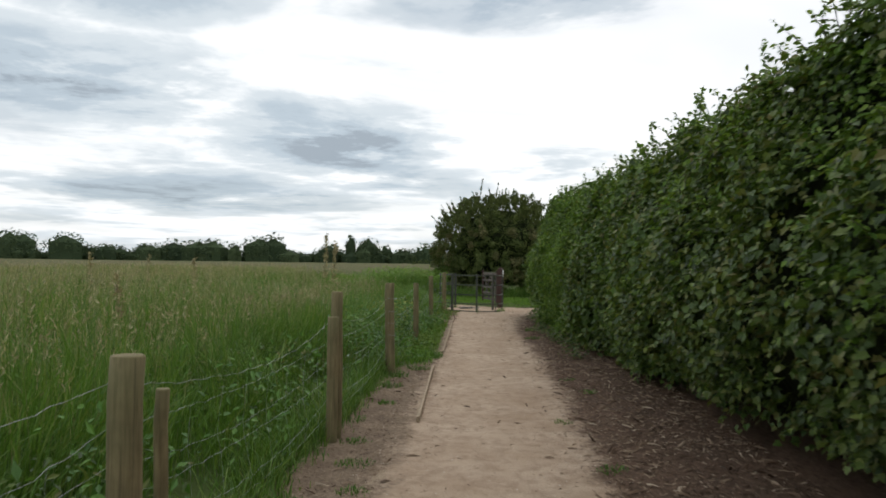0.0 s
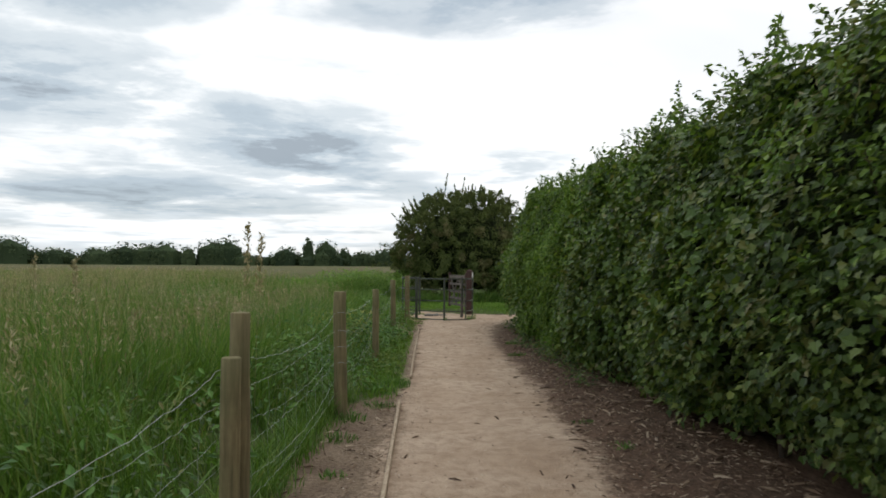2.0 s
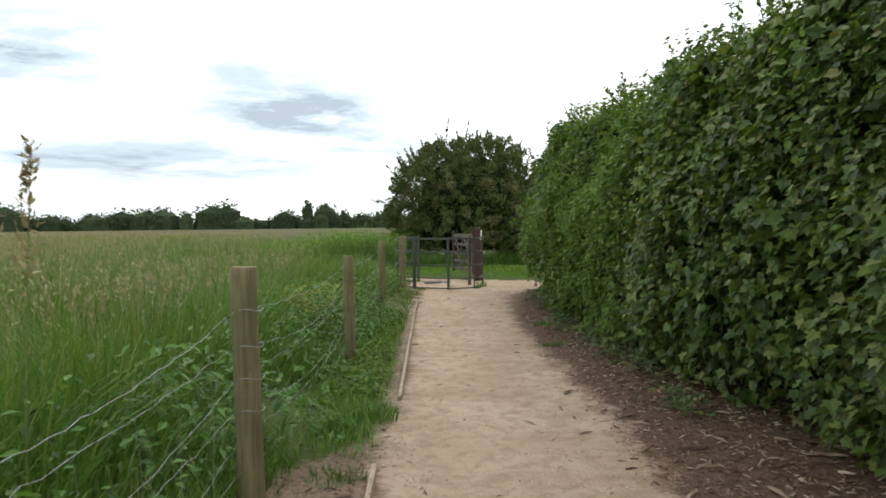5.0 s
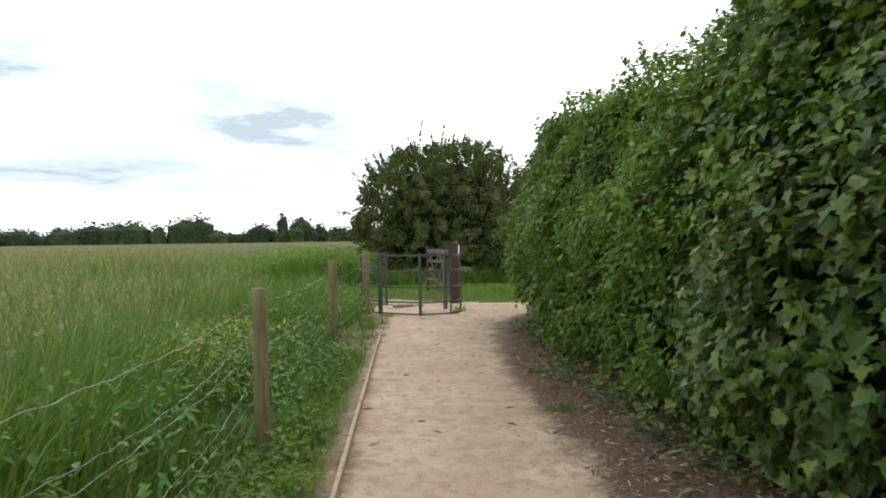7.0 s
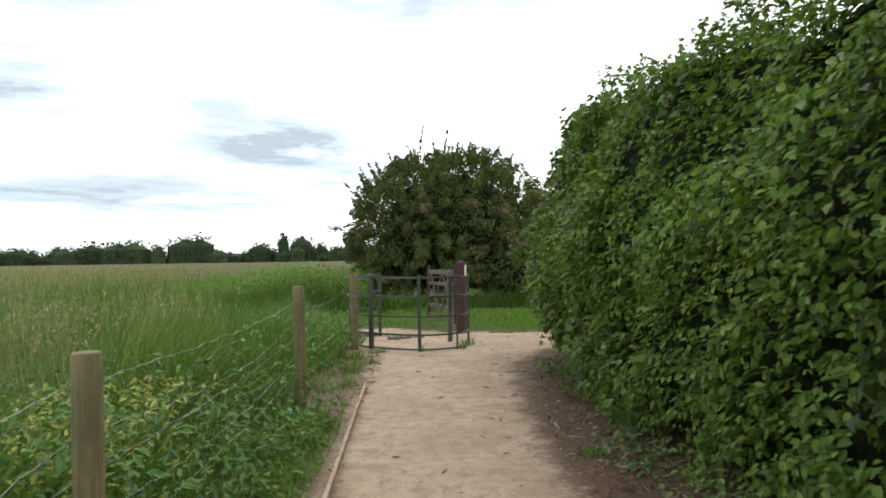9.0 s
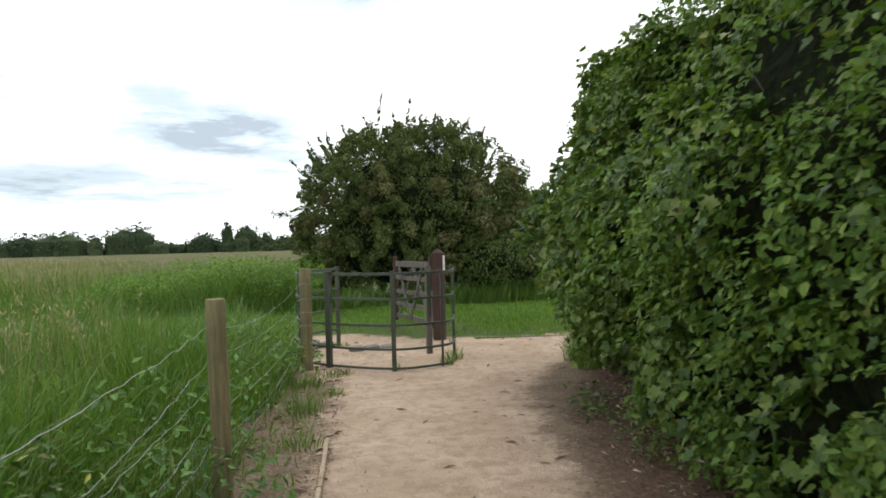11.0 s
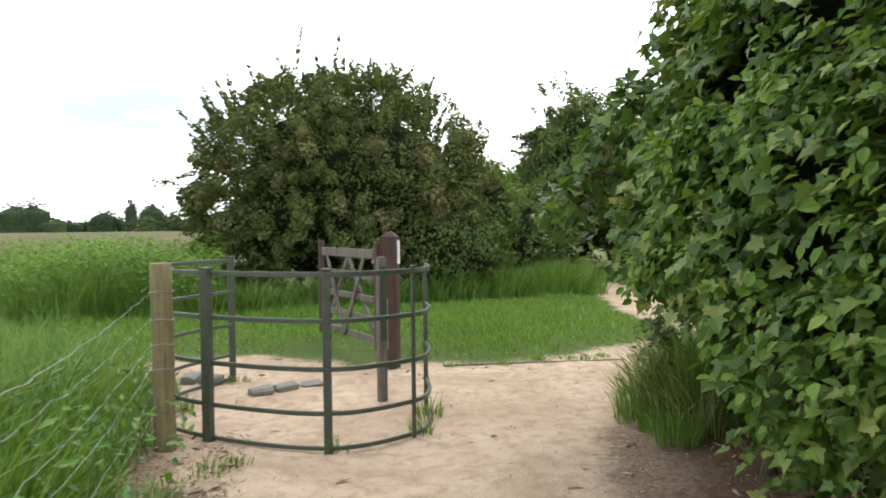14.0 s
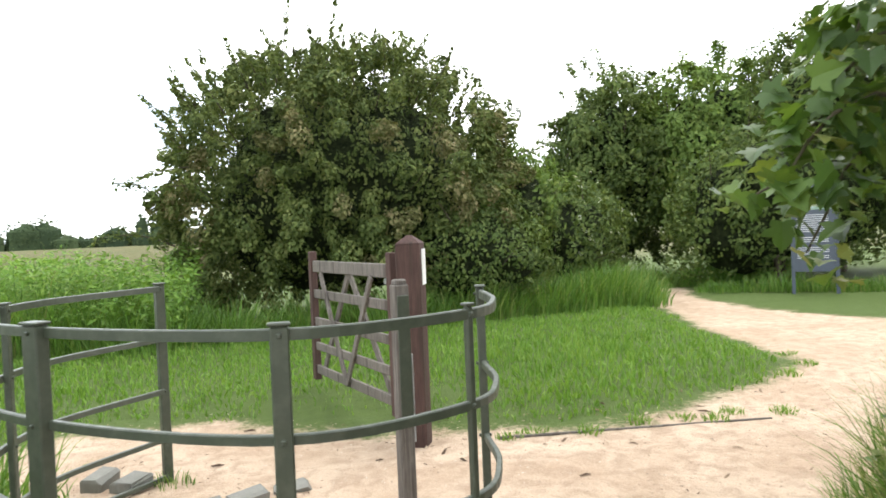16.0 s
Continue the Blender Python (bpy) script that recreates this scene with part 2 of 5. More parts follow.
def wood_material(name, dark, light, green=0.0, stretch=(9, 9, 0.6)):
    m = Mat(name)
    grain = m.noise(9, 6, 0.65, 0.6, stretch)
    c = m.mix(m.ramp(grain, [(0.32, 0.0), (0.68, 1.0)]), dark, light)
    c = m.mix(m.ramp(m.noise(4, 4, 0.6), [(0.45, 0.0), (0.75, 0.55)]), c, tuple(v * 0.6 for v in dark))
    if green:
        c = m.mix(m.ramp(m.noise(2.2, 4), [(0.42, 0.0), (0.7, green)]), c, (0.12, 0.13, 0.06))
    crack = m.ramp(m.noise(16, 3, 0.5, 0.2, (1, 1, 0.04)), [(0.60, 0.0), (0.68, 1.0)])
    c = m.mix(m.math("MULTIPLY", crack, 0.6), c, (0.04, 0.03, 0.022))
    return m.finish(c, 0.85, 0, m.bump(grain, 0.4, 0.006), 0.25)


ground_mat = ground_material()
post_wood = wood_material("post_wood", (0.135, 0.106, 0.054), (0.275, 0.226, 0.118), 0.6, (5, 5, 0.35))
brown_wood = wood_material("brown_wood", (0.052, 0.030, 0.026), (0.092, 0.054, 0.045))
grey_wood = wood_material("grey_wood", (0.085, 0.072, 0.062), (0.195, 0.172, 0.152))
board_wood = wood_material("board_wood", (0.300, 0.225, 0.150), (0.480, 0.385, 0.275), 0.0, (6, 0.8, 6))
bark_wood = wood_material("bark_wood", (0.040, 0.030, 0.022), (0.105, 0.082, 0.062), 0.4)
m_ = Mat("green_paint")
green_paint = m_.finish(m_.mix(m_.ramp(m_.noise(14, 5, 0.7), [(0.45, 0.0), (0.72, 0.6)]), (0.044, 0.053, 0.036), (0.088, 0.096, 0.070)), m_.ramp(m_.noise(30, 4), [(0.3, 0.32), (0.7, 0.55)]), 0.0, m_.bump(m_.noise(70, 3), 0.15, 0.002), 0.5)
m_ = Mat("galvanised_wire")
galvanised = m_.finish(m_.mix(m_.noise(25, 3), (0.24, 0.25, 0.25), (0.46, 0.47, 0.47)), 0.5, 0.5, None, 0.5)
# near-black green: the shade between the leaves is put into this colour
m_ = Mat("shade_core")
shade_core_mat = m_.finish(m_.mix(m_.ramp(m_.noise(11, 5, 0.75), [(0.35, 0.0), (0.7, 1.0)]), (0.012, 0.016, 0.008), (0.045, 0.060, 0.022)), 0.9, 0, m_.bump(m_.noise(14, 5, 0.8), 1.0, 0.12), 0.1)
m_ = Mat("chips")
chip_mat = m_.finish(m_.ramp(m_.island(), [(0.1, (0.070, 0.043, 0.028)), (0.5, (0.165, 0.108, 0.070)), (0.82, (0.290, 0.212, 0.145)), (1.0, (0.46, 0.37, 0.27))]), 0.85, 0, None, 0.2)
m_ = Mat("gravel")
gravel_mat = m_.finish(m_.ramp(m_.island(), [(0.0, (0.26, 0.19, 0.135)), (0.5, (0.43, 0.34, 0.25)), (1.0, (0.60, 0.52, 0.42))]), 0.85, 0, None, 0.25)
m_ = Mat("stone")
stone_mat = m_.finish(m_.mix(m_.noise(7, 6, 0.7), (0.11, 0.115, 0.100), (0.27, 0.255, 0.225)), 0.85, 0, m_.bump(m_.noise(22, 5, 0.7), 0.6, 0.02), 0.3)
m_ = Mat("sign_blue")
sign_mat = m_.finish(m_.mix(m_.noise(5, 4), (0.052, 0.066, 0.090), (0.075, 0.092, 0.120)), 0.35, 0, None, 0.5)
m_ = Mat("sign_print")
print_mat = m_.finish(m_.mix(m_.noise(9, 3), (0.50, 0.52, 0.53), (0.66, 0.67, 0.67)), 0.5)
m_ = Mat("sign_picture")
picture_mat = m_.finish(m_.ramp(m_.noise(5, 4, 0.6), [(0.35, (0.16, 0.26, 0.17)), (0.55, (0.30, 0.40, 0.38)), (0.7, (0.48, 0.54, 0.55))]), 0.4)
m_ = Mat("white_plate")
plate_mat = m_.finish(m_.mix(m_.noise(12, 3), (0.66, 0.67, 0.66), (0.80, 0.80, 0.79)), 0.4)

# ---- builders ----
rng = np.random.default_rng(7)
UP = np.array((0.0, 0.0, 1.0))


def mesh_of(name, verts, faces, mat, smooth=False):
    """A mesh from an array of corners and an array of triangles or quads."""
    me = bpy.data.meshes.new(name)
    verts, faces = np.asarray(verts, np.float32), np.asarray(faces, np.int32)
    k = faces.shape[1]
    me.vertices.add(len(verts))
    me.vertices.foreach_set("co", verts.ravel())
    me.loops.add(faces.size)
    me.loops.foreach_set("vertex_index", faces.ravel())
    me.polygons.add(len(faces))
    me.polygons.foreach_set("loop_start", np.arange(len(faces), dtype=np.int32) * k)
    me.polygons.foreach_set("use_smooth", np.full(len(faces), smooth))
    me.update(calc_edges=True)
    me.materials.append(mat)
    return me


def part(name, bm, material, parent=None, label="", smooth=False):
    """Links a bmesh, or a mesh, as one object under a thing."""
    if isinstance(bm, bmesh.types.BMesh):
        me = bpy.data.meshes.new(name)
        bmesh.ops.recalc_face_normals(bm, faces=bm.faces)
        bm.to_mesh(me)
        bm.free()
        me.materials.append(material)
        if smooth:
            me.polygons.foreach_set("use_smooth", np.full(len(me.polygons), True))
    else:
        me = bm
    ob = new(name, me)
    ob.parent = parent
    if parent and parent.name in BUILT_IN_PLACE:
        ob.matrix_parent_inverse = Matrix.Translation(-parent.location)
    return tagged(ob, label)


BUILT_IN_PLACE = set()


def thing(name, at, label, category, group="", kind="", local=True):
    """An Empty at the thing's base. local: its parts are given from that base, else from the world's origin."""
    ob = new(name)
    ob.matrix_world = pose(*at)
    if not local:
        BUILT_IN_PLACE.add(ob.name)
    ob.empty_display_size = 0.1
    return tagged(ob, label, category, group, kind)


def box(w, d, h, m=None, bevel=0.004):
    """A bevelled box on its base, centred in x and y."""
    one = bmesh.new()
    bmesh.ops.create_cube(one, size=1, matrix=Matrix.Translation((0, 0, h / 2)) @ Matrix.Diagonal((w, d, h, 1)))
    if bevel:
        bmesh.ops.bevel(one, geom=one.edges[:], offset=bevel, segments=1, affect="EDGES")
    if m:
        one.transform(m)
    return one


def tube(points, radius, sides=6, caps=True):
    """A tube along points; radius is a number or one for each point."""
    pts = np.asarray(points, float)
    r = np.broadcast_to(radius, (len(pts),))
    bm, rings = bmesh.new(), []
    tang = np.gradient(pts, axis=0)
    for p, t, q in zip(pts, tang, r):
        t = t / (np.linalg.norm(t) + 1e-9)
        a = np.cross(t, (0.31, 0.87, 0.38))
        a /= np.linalg.norm(a)
        b = np.cross(t, a)
        rings.append([bm.verts.new(p + q * (math.cos(2 * math.pi * i / sides) * a + math.sin(2 * math.pi * i / sides) * b)) for i in range(sides)])
    for u, v in zip(rings, rings[1:]):
        for i in range(sides):
            bm.faces.new((u[i], u[(i + 1) % sides], v[(i + 1) % sides], v[i]))
    if caps:
        bm.faces.new(rings[0][::-1])
        bm.faces.new(rings[-1])
    return bm


def smooth_noise(p, scale, seed=0):
    """Cheap smooth noise for arrays of places, about -1 to 1."""
    g = np.random.default_rng(seed)
    total = np.zeros(len(p))
    for octave in range(4):
        for _ in range(3):
            d = g.normal(size=3)
            d /= np.linalg.norm(d)
            total += np.sin(p @ d * scale * (1.9 ** octave) * g.uniform(0.8, 1.25) + g.uniform(0, 6.3)) * 0.55 ** octave
    return total / 3.2


def unit(v):
    return v / (np.linalg.norm(v, axis=-1, keepdims=True) + 1e-9)


# leaf shapes, stem at the origin, one unit long towards +y, a fold along the midrib
OVAL = (np.array([(0, 0, 0), (0.30, 0.30, 0.10), (0.26, 0.66, 0.08), (0, 1, -0.06), (-0.26, 0.66, 0.08), (-0.30, 0.30, 0.10)], float), np.array([(0, 1, 2), (0, 2, 3), (0, 3, 4), (0, 4, 5)]))
NEEDLE = (np.array([(0, 0, 0), (0.10, 0.45, 0.03), (0, 1, 0), (-0.10, 0.45, 0.03)], float), np.array([(0, 1, 2), (0, 2, 3)]))
SLIM = (np.array([(0, 0, 0), (0.20, 0.42, 0.07), (0, 1, -0.05), (-0.20, 0.42, 0.07)], float), np.array([(0, 1, 2), (0, 2, 3)]))
half = [(0.16, -0.05), (0.42, 0.00), (0.36, 0.20), (0.56, 0.48), (0.32, 0.54), (0.22, 0.76)]
LOBED = (np.array([(0, 0.30, 0), (0, 0, 0)] + [(x, y, 0.22 * x) for x, y in half] + [(0, 1.05, -0.08)] + [(-x, y, 0.22 * x) for x, y in half[::-1]], float), np.array([(0, i, i + 1) for i in range(1, 14)] + [(0, 14, 1)]))
half = [(0.10, -0.06), (0.34, -0.10), (0.40, 0.06), (0.32, 0.15), (0.52, 0.22), (0.66, 0.46), (0.45, 0.46), (0.29, 0.50), (0.30, 0.66), (0.17, 0.80)]
BROAD = (np.array([(0, 0.30, 0), (0, 0, 0)] + [(x, y, 0.25 * x - 0.12 * y * y) for x, y in half] + [(0, 1.05, -0.16)] + [(-x, y, 0.25 * x - 0.12 * y * y) for x, y in half[::-1]], float), np.array([(0, i, i + 1) for i in range(1, 22)] + [(0, 22, 1)]))
CHIP = (np.array([(-0.5, -0.1, 0), (0.5, -0.08, 0.05), (0.48, 0.09, 0), (-0.5, 0.11, 0.04), (0, 0, 0.14)], float), np.array([(0, 1, 4), (1, 2, 4), (2, 3, 4), (3, 0, 4)]))
STONE = (np.array([(0.5, 0, 0), (0, 0.45, 0.05), (-0.5, 0.05, 0), (0.03, -0.4, 0), (0.05, 0.02, 0.3)], float), np.array([(0, 1, 4), (1, 2, 4), (2, 3, 4), (3, 0, 4)]))


def scatter(shape, at, normal, tip, size):
    """Corners and faces of many small leaves: where, which way they face, where the tips point, how long."""
    v, f = shape
    z = unit(np.asarray(normal, float))
    y = np.asarray(tip, float)
    y = unit(y - z * (y * z).sum(1, keepdims=True))
    x = np.cross(y, z)
    s = np.asarray(size, float).reshape(-1, 1, 1)
    w = at[:, None, :] + s * (v[None, :, 0:1] * x[:, None] + v[None, :, 1:2] * y[:, None] + v[None, :, 2:3] * z[:, None])
    faces = f[None] + (np.arange(len(at)) * len(v))[:, None, None]
    return w.reshape(-1, 3), faces.reshape(-1, 3)


def merge(*sets):
    vs, fs, n = [], [], 0
    for v, f in sets:
        vs.append(v)
        fs.append(f + n)
        n += len(v)
    return np.concatenate(vs), np.concatenate(fs)


def leaves(shape, at, out, size, droop=0.5, loose=0.55):
    """Leaves on a surface whose outward direction is out."""
    n = len(at)
    facing = unit(out * 0.8 + np.array((0, 0, 0.7)) + rng.normal(size=(n, 3)) * loose)
    tip = out * 0.35 + np.array((0, 0, -droop)) + rng.normal(size=(n, 3)) * 0.6
    return scatter(shape, at, facing, tip, size)


def blades(base, height, width, lean, heading=None):
    """Curved tapering grass blades with three joints each."""
    n = len(base)
    a = rng.uniform(0, 2 * math.pi, n) if heading is None else heading
    d = np.stack([np.cos(a), np.sin(a), np.zeros(n)], 1)
    b = rng.uniform(0, 2 * math.pi, n)
    side = np.stack([np.cos(b), np.sin(b), np.zeros(n)], 1)
    h, w, k = (np.broadcast_to(np.asarray(q, float), (n,)).reshape(n, 1) for q in (height, width, lean))
    rows = []
    for t, ww in ((0.0, 0.8), (0.4, 1.0), (0.75, 0.7)):
        mid = base + UP * h * (t - 0.28 * k * t * t) + d * h * k * t * t * 0.8
        rows += [mid - side * w * ww / 2, mid + side * w * ww / 2]
    rows.append(base + UP * h * (1 - 0.28 * k) + d * h * k * 0.8)
    v = np.stack(rows, 1).reshape(-1, 3)
    f = np.array([(0, 1, 3), (0, 3, 2), (2, 3, 5), (2, 5, 4), (4, 5, 6)])
    return v, (f[None] + (np.arange(n) * 7)[:, None, None]).reshape(-1, 3)


def signed(poly, x, y):
    """Distance inside (+) or outside (-) a polygon."""
    p = np.asarray(poly, float)
    best, odd = np.full(x.shape, 1e9), np.zeros(x.shape, bool)
    for (ax, ay), (bx, by) in zip(p, np.roll(p, -1, 0)):
        t = np.clip(((x - ax) * (bx - ax) + (y - ay) * (by - ay)) / ((bx - ax) ** 2 + (by - ay) ** 2), 0, 1)
        best = np.minimum(best, np.hypot(x - ax - t * (bx - ax), y - ay - t * (by - ay)))
        odd ^= ((ay > y) != (by > y)) & (x < (bx - ax) * (y - ay) / (by - ay + 1e-12) + ax)
    return np.where(odd, best, -best)


# ---- the plan ----
SAND = [(0.30, -12), (0.28, 5.5), (0.22, 9), (0.24, 10.9), (0.12, 14.5), (0.02, 18.2), (-0.05, 20.7), (-0.6, 21.9), (-1.0, 23.0), (-1.7, 24.6), (-1.2, 25.3), (0.0, 25.3), (1.0, 24.6),
        (1.9, 24.45), (2.7, 24.15), (4.4, 25.0), (5.4, 25.75), (5.75, 28.0), (6.7, 31.6), (7.2, 34.0), (8.4, 36.5), (8.6, 34.0), (7.6, 31.6), (7.7, 29.8), (8.3, 27.8), (10.5, 26.8), (16, 25.5), (16, 22.0), (4.0, 22.2),
        (2.6, 21.6), (1.85, 20.0), (1.60, 17.0), (1.62, 14.5), (1.85, 11), (1.90, 7), (1.84, 3), (1.8, -12)]
MULCH = [(1.5, -12), (1.6, 3), (1.7, 8), (1.6, 12), (1.62, 16), (2.05, 19), (2.75, 20.8), (3.4, 22.2), (5.0, 22.5), (5.0, -12)]
VERGE = [(-0.50, -12), (-0.42, 8.8), (-0.10, 9.6), (0.3, 9.6), (0.3, -12)]
BARE = [(-0.55, 16.8), (0.1, 16.8), (0.0, 21.0), (-0.7, 22.4), (-0.95, 21.6)]
LAWN = [(-14, 25.0), (-1.8, 25.0), (-0.9, 25.7), (1.1, 25.1), (1.9, 24.55), (2.7, 24.3), (4.4, 25.15), (5.25, 25.85), (5.6, 28.1), (6.5, 31.6), (6.9, 33.5), (3, 32.5), (-14, 30)]


def ground_height(x, y):
    p = np.stack([x, y, np.zeros_like(x)], 1)
    near = np.clip(1 - np.maximum(np.abs(x - 2) - 8, np.abs(y - 14) - 22) / 10, 0, 1)
    h = 0.012 * smooth_noise(p, 2.1, 3) + 0.006 * smooth_noise(p, 9.0, 4)
    s = signed(SAND, x, y)
    h = h - 0.012 * np.clip(0.5 + s / 0.5, 0, 1) + 0.03 * np.clip(signed(MULCH, x, y) / 0.8, 0, 1) * np.clip(-s / 0.5, 0, 1)
    h = h + 0.05 * np.clip(signed(LAWN, x, y) / 0.5, 0, 1)
    return h * near


def spread(lo, hi, step, far):
    """Even steps between lo and hi, then wider and wider ones out to far."""
    out, d = [], step
    while not out or out[-1] < far:
        d *= 1.35
        out.append((out[-1] if out else 0) + d)
    out = np.array(out)
    return np.concatenate([lo - out[::-1], np.arange(lo, hi, step), hi + out])


def make_ground():
    gx, gy = spread(-2.5, 9.0, 0.095, 3200), spread(-3.0, 35.0, 0.11, 3200)
    X, Y = np.meshgrid(gx, gy)
    x, y = X.ravel(), Y.ravel()
    v = np.stack([x, y, ground_height(x, y)], 1)
    nx, ny = len(gx), len(gy)
    i = (np.arange(ny - 1)[:, None] * nx + np.arange(nx - 1)[None]).ravel()
    me = mesh_of("ground", v, np.stack([i, i + 1, i + nx + 1, i + nx], 1), ground_mat, True)
    zone = np.ones((len(v), 4), np.float32)
    zone[:, 0] = np.clip(0.5 + signed(SAND, x, y) / 0.9, 0, 1)
    zone[:, 1] = np.clip(0.5 + signed(MULCH, x, y) / 0.9, 0, 1)
    bare = np.maximum(np.maximum(signed(VERGE, x, y), signed(BARE, x, y) + 0.1), np.where(y < 23, np.maximum(signed(SAND, x, y) + np.where(x > 0.8, 0.9, 0.1), signed(MULCH, x, y) + 0.5), -9))
    zone[:, 2] = np.clip(0.5 - bare / 0.9, 0, 1)
    me.attributes.new("zone", "FLOAT_COLOR", "POINT").data.foreach_set("color", zone.ravel())
    me.attributes.new("field", "FLOAT", "POINT").data.foreach_set("value", np.clip((np.maximum(-x - 6, np.maximum(y - 45, x - 40))) / 6, 0, 1).astype(np.float32))
    tagged(new("ground", me), "sandy trodden path with bark mulch and grassy verges", "ground", kind="structure")


make_ground()


def on_ground(x, y):
    return np.stack([x, y, ground_height(x, y)], 1)


# ---- the open field ----
def make_field():
    gx = -np.concatenate([np.arange(7.5, 30, 0.45), np.geomspace(30, 900, 60)])
    gy = np.concatenate([-np.geomspace(400, 12, 24), np.arange(-10, 60, 0.8), np.geomspace(60, 324, 50)])
    X, Y = np.meshgrid(gx, gy)
    x, y = X.ravel(), Y.ravel()
    p = np.stack([x, y, 0 * x], 1)
    rise = np.clip((-x - 7.5) / 5, 0, 1)
    z = rise * (0.62 + 0.10 * smooth_noise(p, 0.9, 5) + 0.06 * smooth_noise(p, 4.0, 6) + rng.normal(size=len(x)) * 0.03)
    nx, ny = len(gx), len(gy)
    i = (np.arange(ny - 1)[:, None] * nx + np.arange(nx - 1)[None]).ravel()
    m = Mat("ripe_field")
    fleck = m.noise(5.0, 6, 0.75, 0.3, (1.0, 0.5, 1.0))
    c = m.mix(m.ramp(m.noise(0.07, 5, 0.6), [(0.35, 0.0), (0.65, 1.0)]), (0.085, 0.098, 0.036), (0.145, 0.122, 0.062))
    c = m.mix(m.ramp(fleck, [(0.42, 0.0), (0.68, 0.7)]), c, (0.170, 0.142, 0.080))
    c = m.mix(m.ramp(m.noise(11, 5, 0.7), [(0.45, 0.0), (0.7, 0.7)]), c, (0.070, 0.100, 0.028))
    mat = m.finish(c, 0.95, 0, m.bump(fleck, 0.8, 0.15), 0.1)
    me = mesh_of("meadow", np.stack([x, y, z], 1), np.stack([i, i + nx, i + nx + 1, i + 1], 1), mat, True)
    tagged(new("meadow", me), "open field of ripening straw-coloured grass reaching the woods", "field", kind="structure")


make_field()


def tall_grass():
    """Tall meadow grass beside the fence, thinning with distance from it."""
    sets, heads, dry = [], [], []
    for x0, x1, y0, y1, per, wide, tall in ((-3.2, -0.52, -2, 23.6, 600, 0.009, 0.92), (-7.5, -3.2, -1, 27, 300, 0.013, 0.95), (-16, -7.5, 2, 44, 110, 0.022, 0.98), (-34, -16, 8, 70, 18, 0.045, 1.0)):
        n = int((x1 - x0) * (y1 - y0) * per)
        x, y = rng.uniform(x0, x1, n), rng.uniform(y0, y1, n)
        p = np.stack([x, y, 0 * x], 1)
        clump = smooth_noise(p, 2.6, 11)
        keep = rng.uniform(-0.6, 0.5, n) < clump + 0.2
        keep &= ~((y > 24.6 + rng.normal(size=n) * 0.3) & (y < 29.5))
        p, clump = p[keep], clump[keep]
        near_fence = np.clip((-p[:, 0] - 0.30) / 1.1, 0.35, 1)
        h = tall * near_fence * rng.uniform(0.5, 1.08, len(p)) * (1 + 0.38 * clump)
        drift = 3.0 * smooth_noise(p, 1.1, 12) + rng.normal(size=len(p)) * 1.1
        sets.append(blades(p, h, wide * rng.uniform(0.6, 1.3, len(p)), rng.uniform(0.15, 1.15, len(p)) ** 1.2, drift))
        if wide < 0.02:
            few = p[::11]
            sets.append(blades(few, tall * rng.uniform(0.5, 0.95, len(few)) * np.clip((-few[:, 0] - 0.30) / 1.1, 0.35, 1), wide * rng.uniform(1.6, 2.6, len(few)), rng.uniform(0.4, 1.1, len(few))))
        # seed stalks
        m = int((x1 - x0) * (y1 - y0) * per * {0.009: 0.030, 0.013: 0.085, 0.022: 0.17, 0.045: 0.35}[wide])
        x, y = rng.uniform(x0, min(x1, -1.7), m), rng.uniform(y0, y1, m)
        ok = ~((y > 20.5) & (y < 31) & (x > -9))
        q = np.stack([x, y, 0 * x], 1)[ok]
        m = len(q)
        h = tall * rng.uniform(0.85, 1.32, m)
        heading, lean = rng.uniform(0, 6.28, m), rng.uniform(0.02, 0.3, m)
        dry.append(blades(q, h, wide * 0.55, lean, heading))
        pale = np.concatenate([q[::2] + (0.05, 0.04, 0), q[::3] + (-0.07, 0.03, 0)])
        dry.append(blades(pale, tall * rng.uniform(0.8, 1.15, len(pale)), wide * 0.8, rng.uniform(0.05, 0.5, len(pale))))
        d = np.stack([np.cos(heading), np.sin(heading), 0 * heading], 1)
        top = q + UP * (h * (1 - 0.28 * lean))[:, None] + d * (h * lean * 0.8)[:, None]
        for j in range(9 if wide < 0.01 else 4):
            along = rng.uniform(-0.15, 0.0, m)[:, None] * h[:, None]
            at = top + UP * along + rng.normal(size=(m, 3)) * 0.006
            heads.append(scatter(NEEDLE, at, rng.normal(size=(m, 3)), UP * 1.5 + d * 0.5 + rng.normal(size=(m, 3)) * 0.35, rng.uniform(0.022, 0.055, m) * (1 + wide * 16)))
    tagged(new("tall_grass", mesh_of("tall_grass", *merge(*sets), meadow_blade)), "tall green meadow grass growing behind the wire fence", "grass", kind="stuff")
    tagged(new("grass_stalk", mesh_of("grass_stalk", *merge(*dry), dry_blade)), "thin dry grass stalks standing above the meadow", "grass", kind="stuff")
    tagged(new("grass_seed_head", mesh_of("grass_seed_head", *merge(*heads), seed_head)), "pale feathery seed heads of the meadow grass", "grass", kind="stuff")


tall_grass()


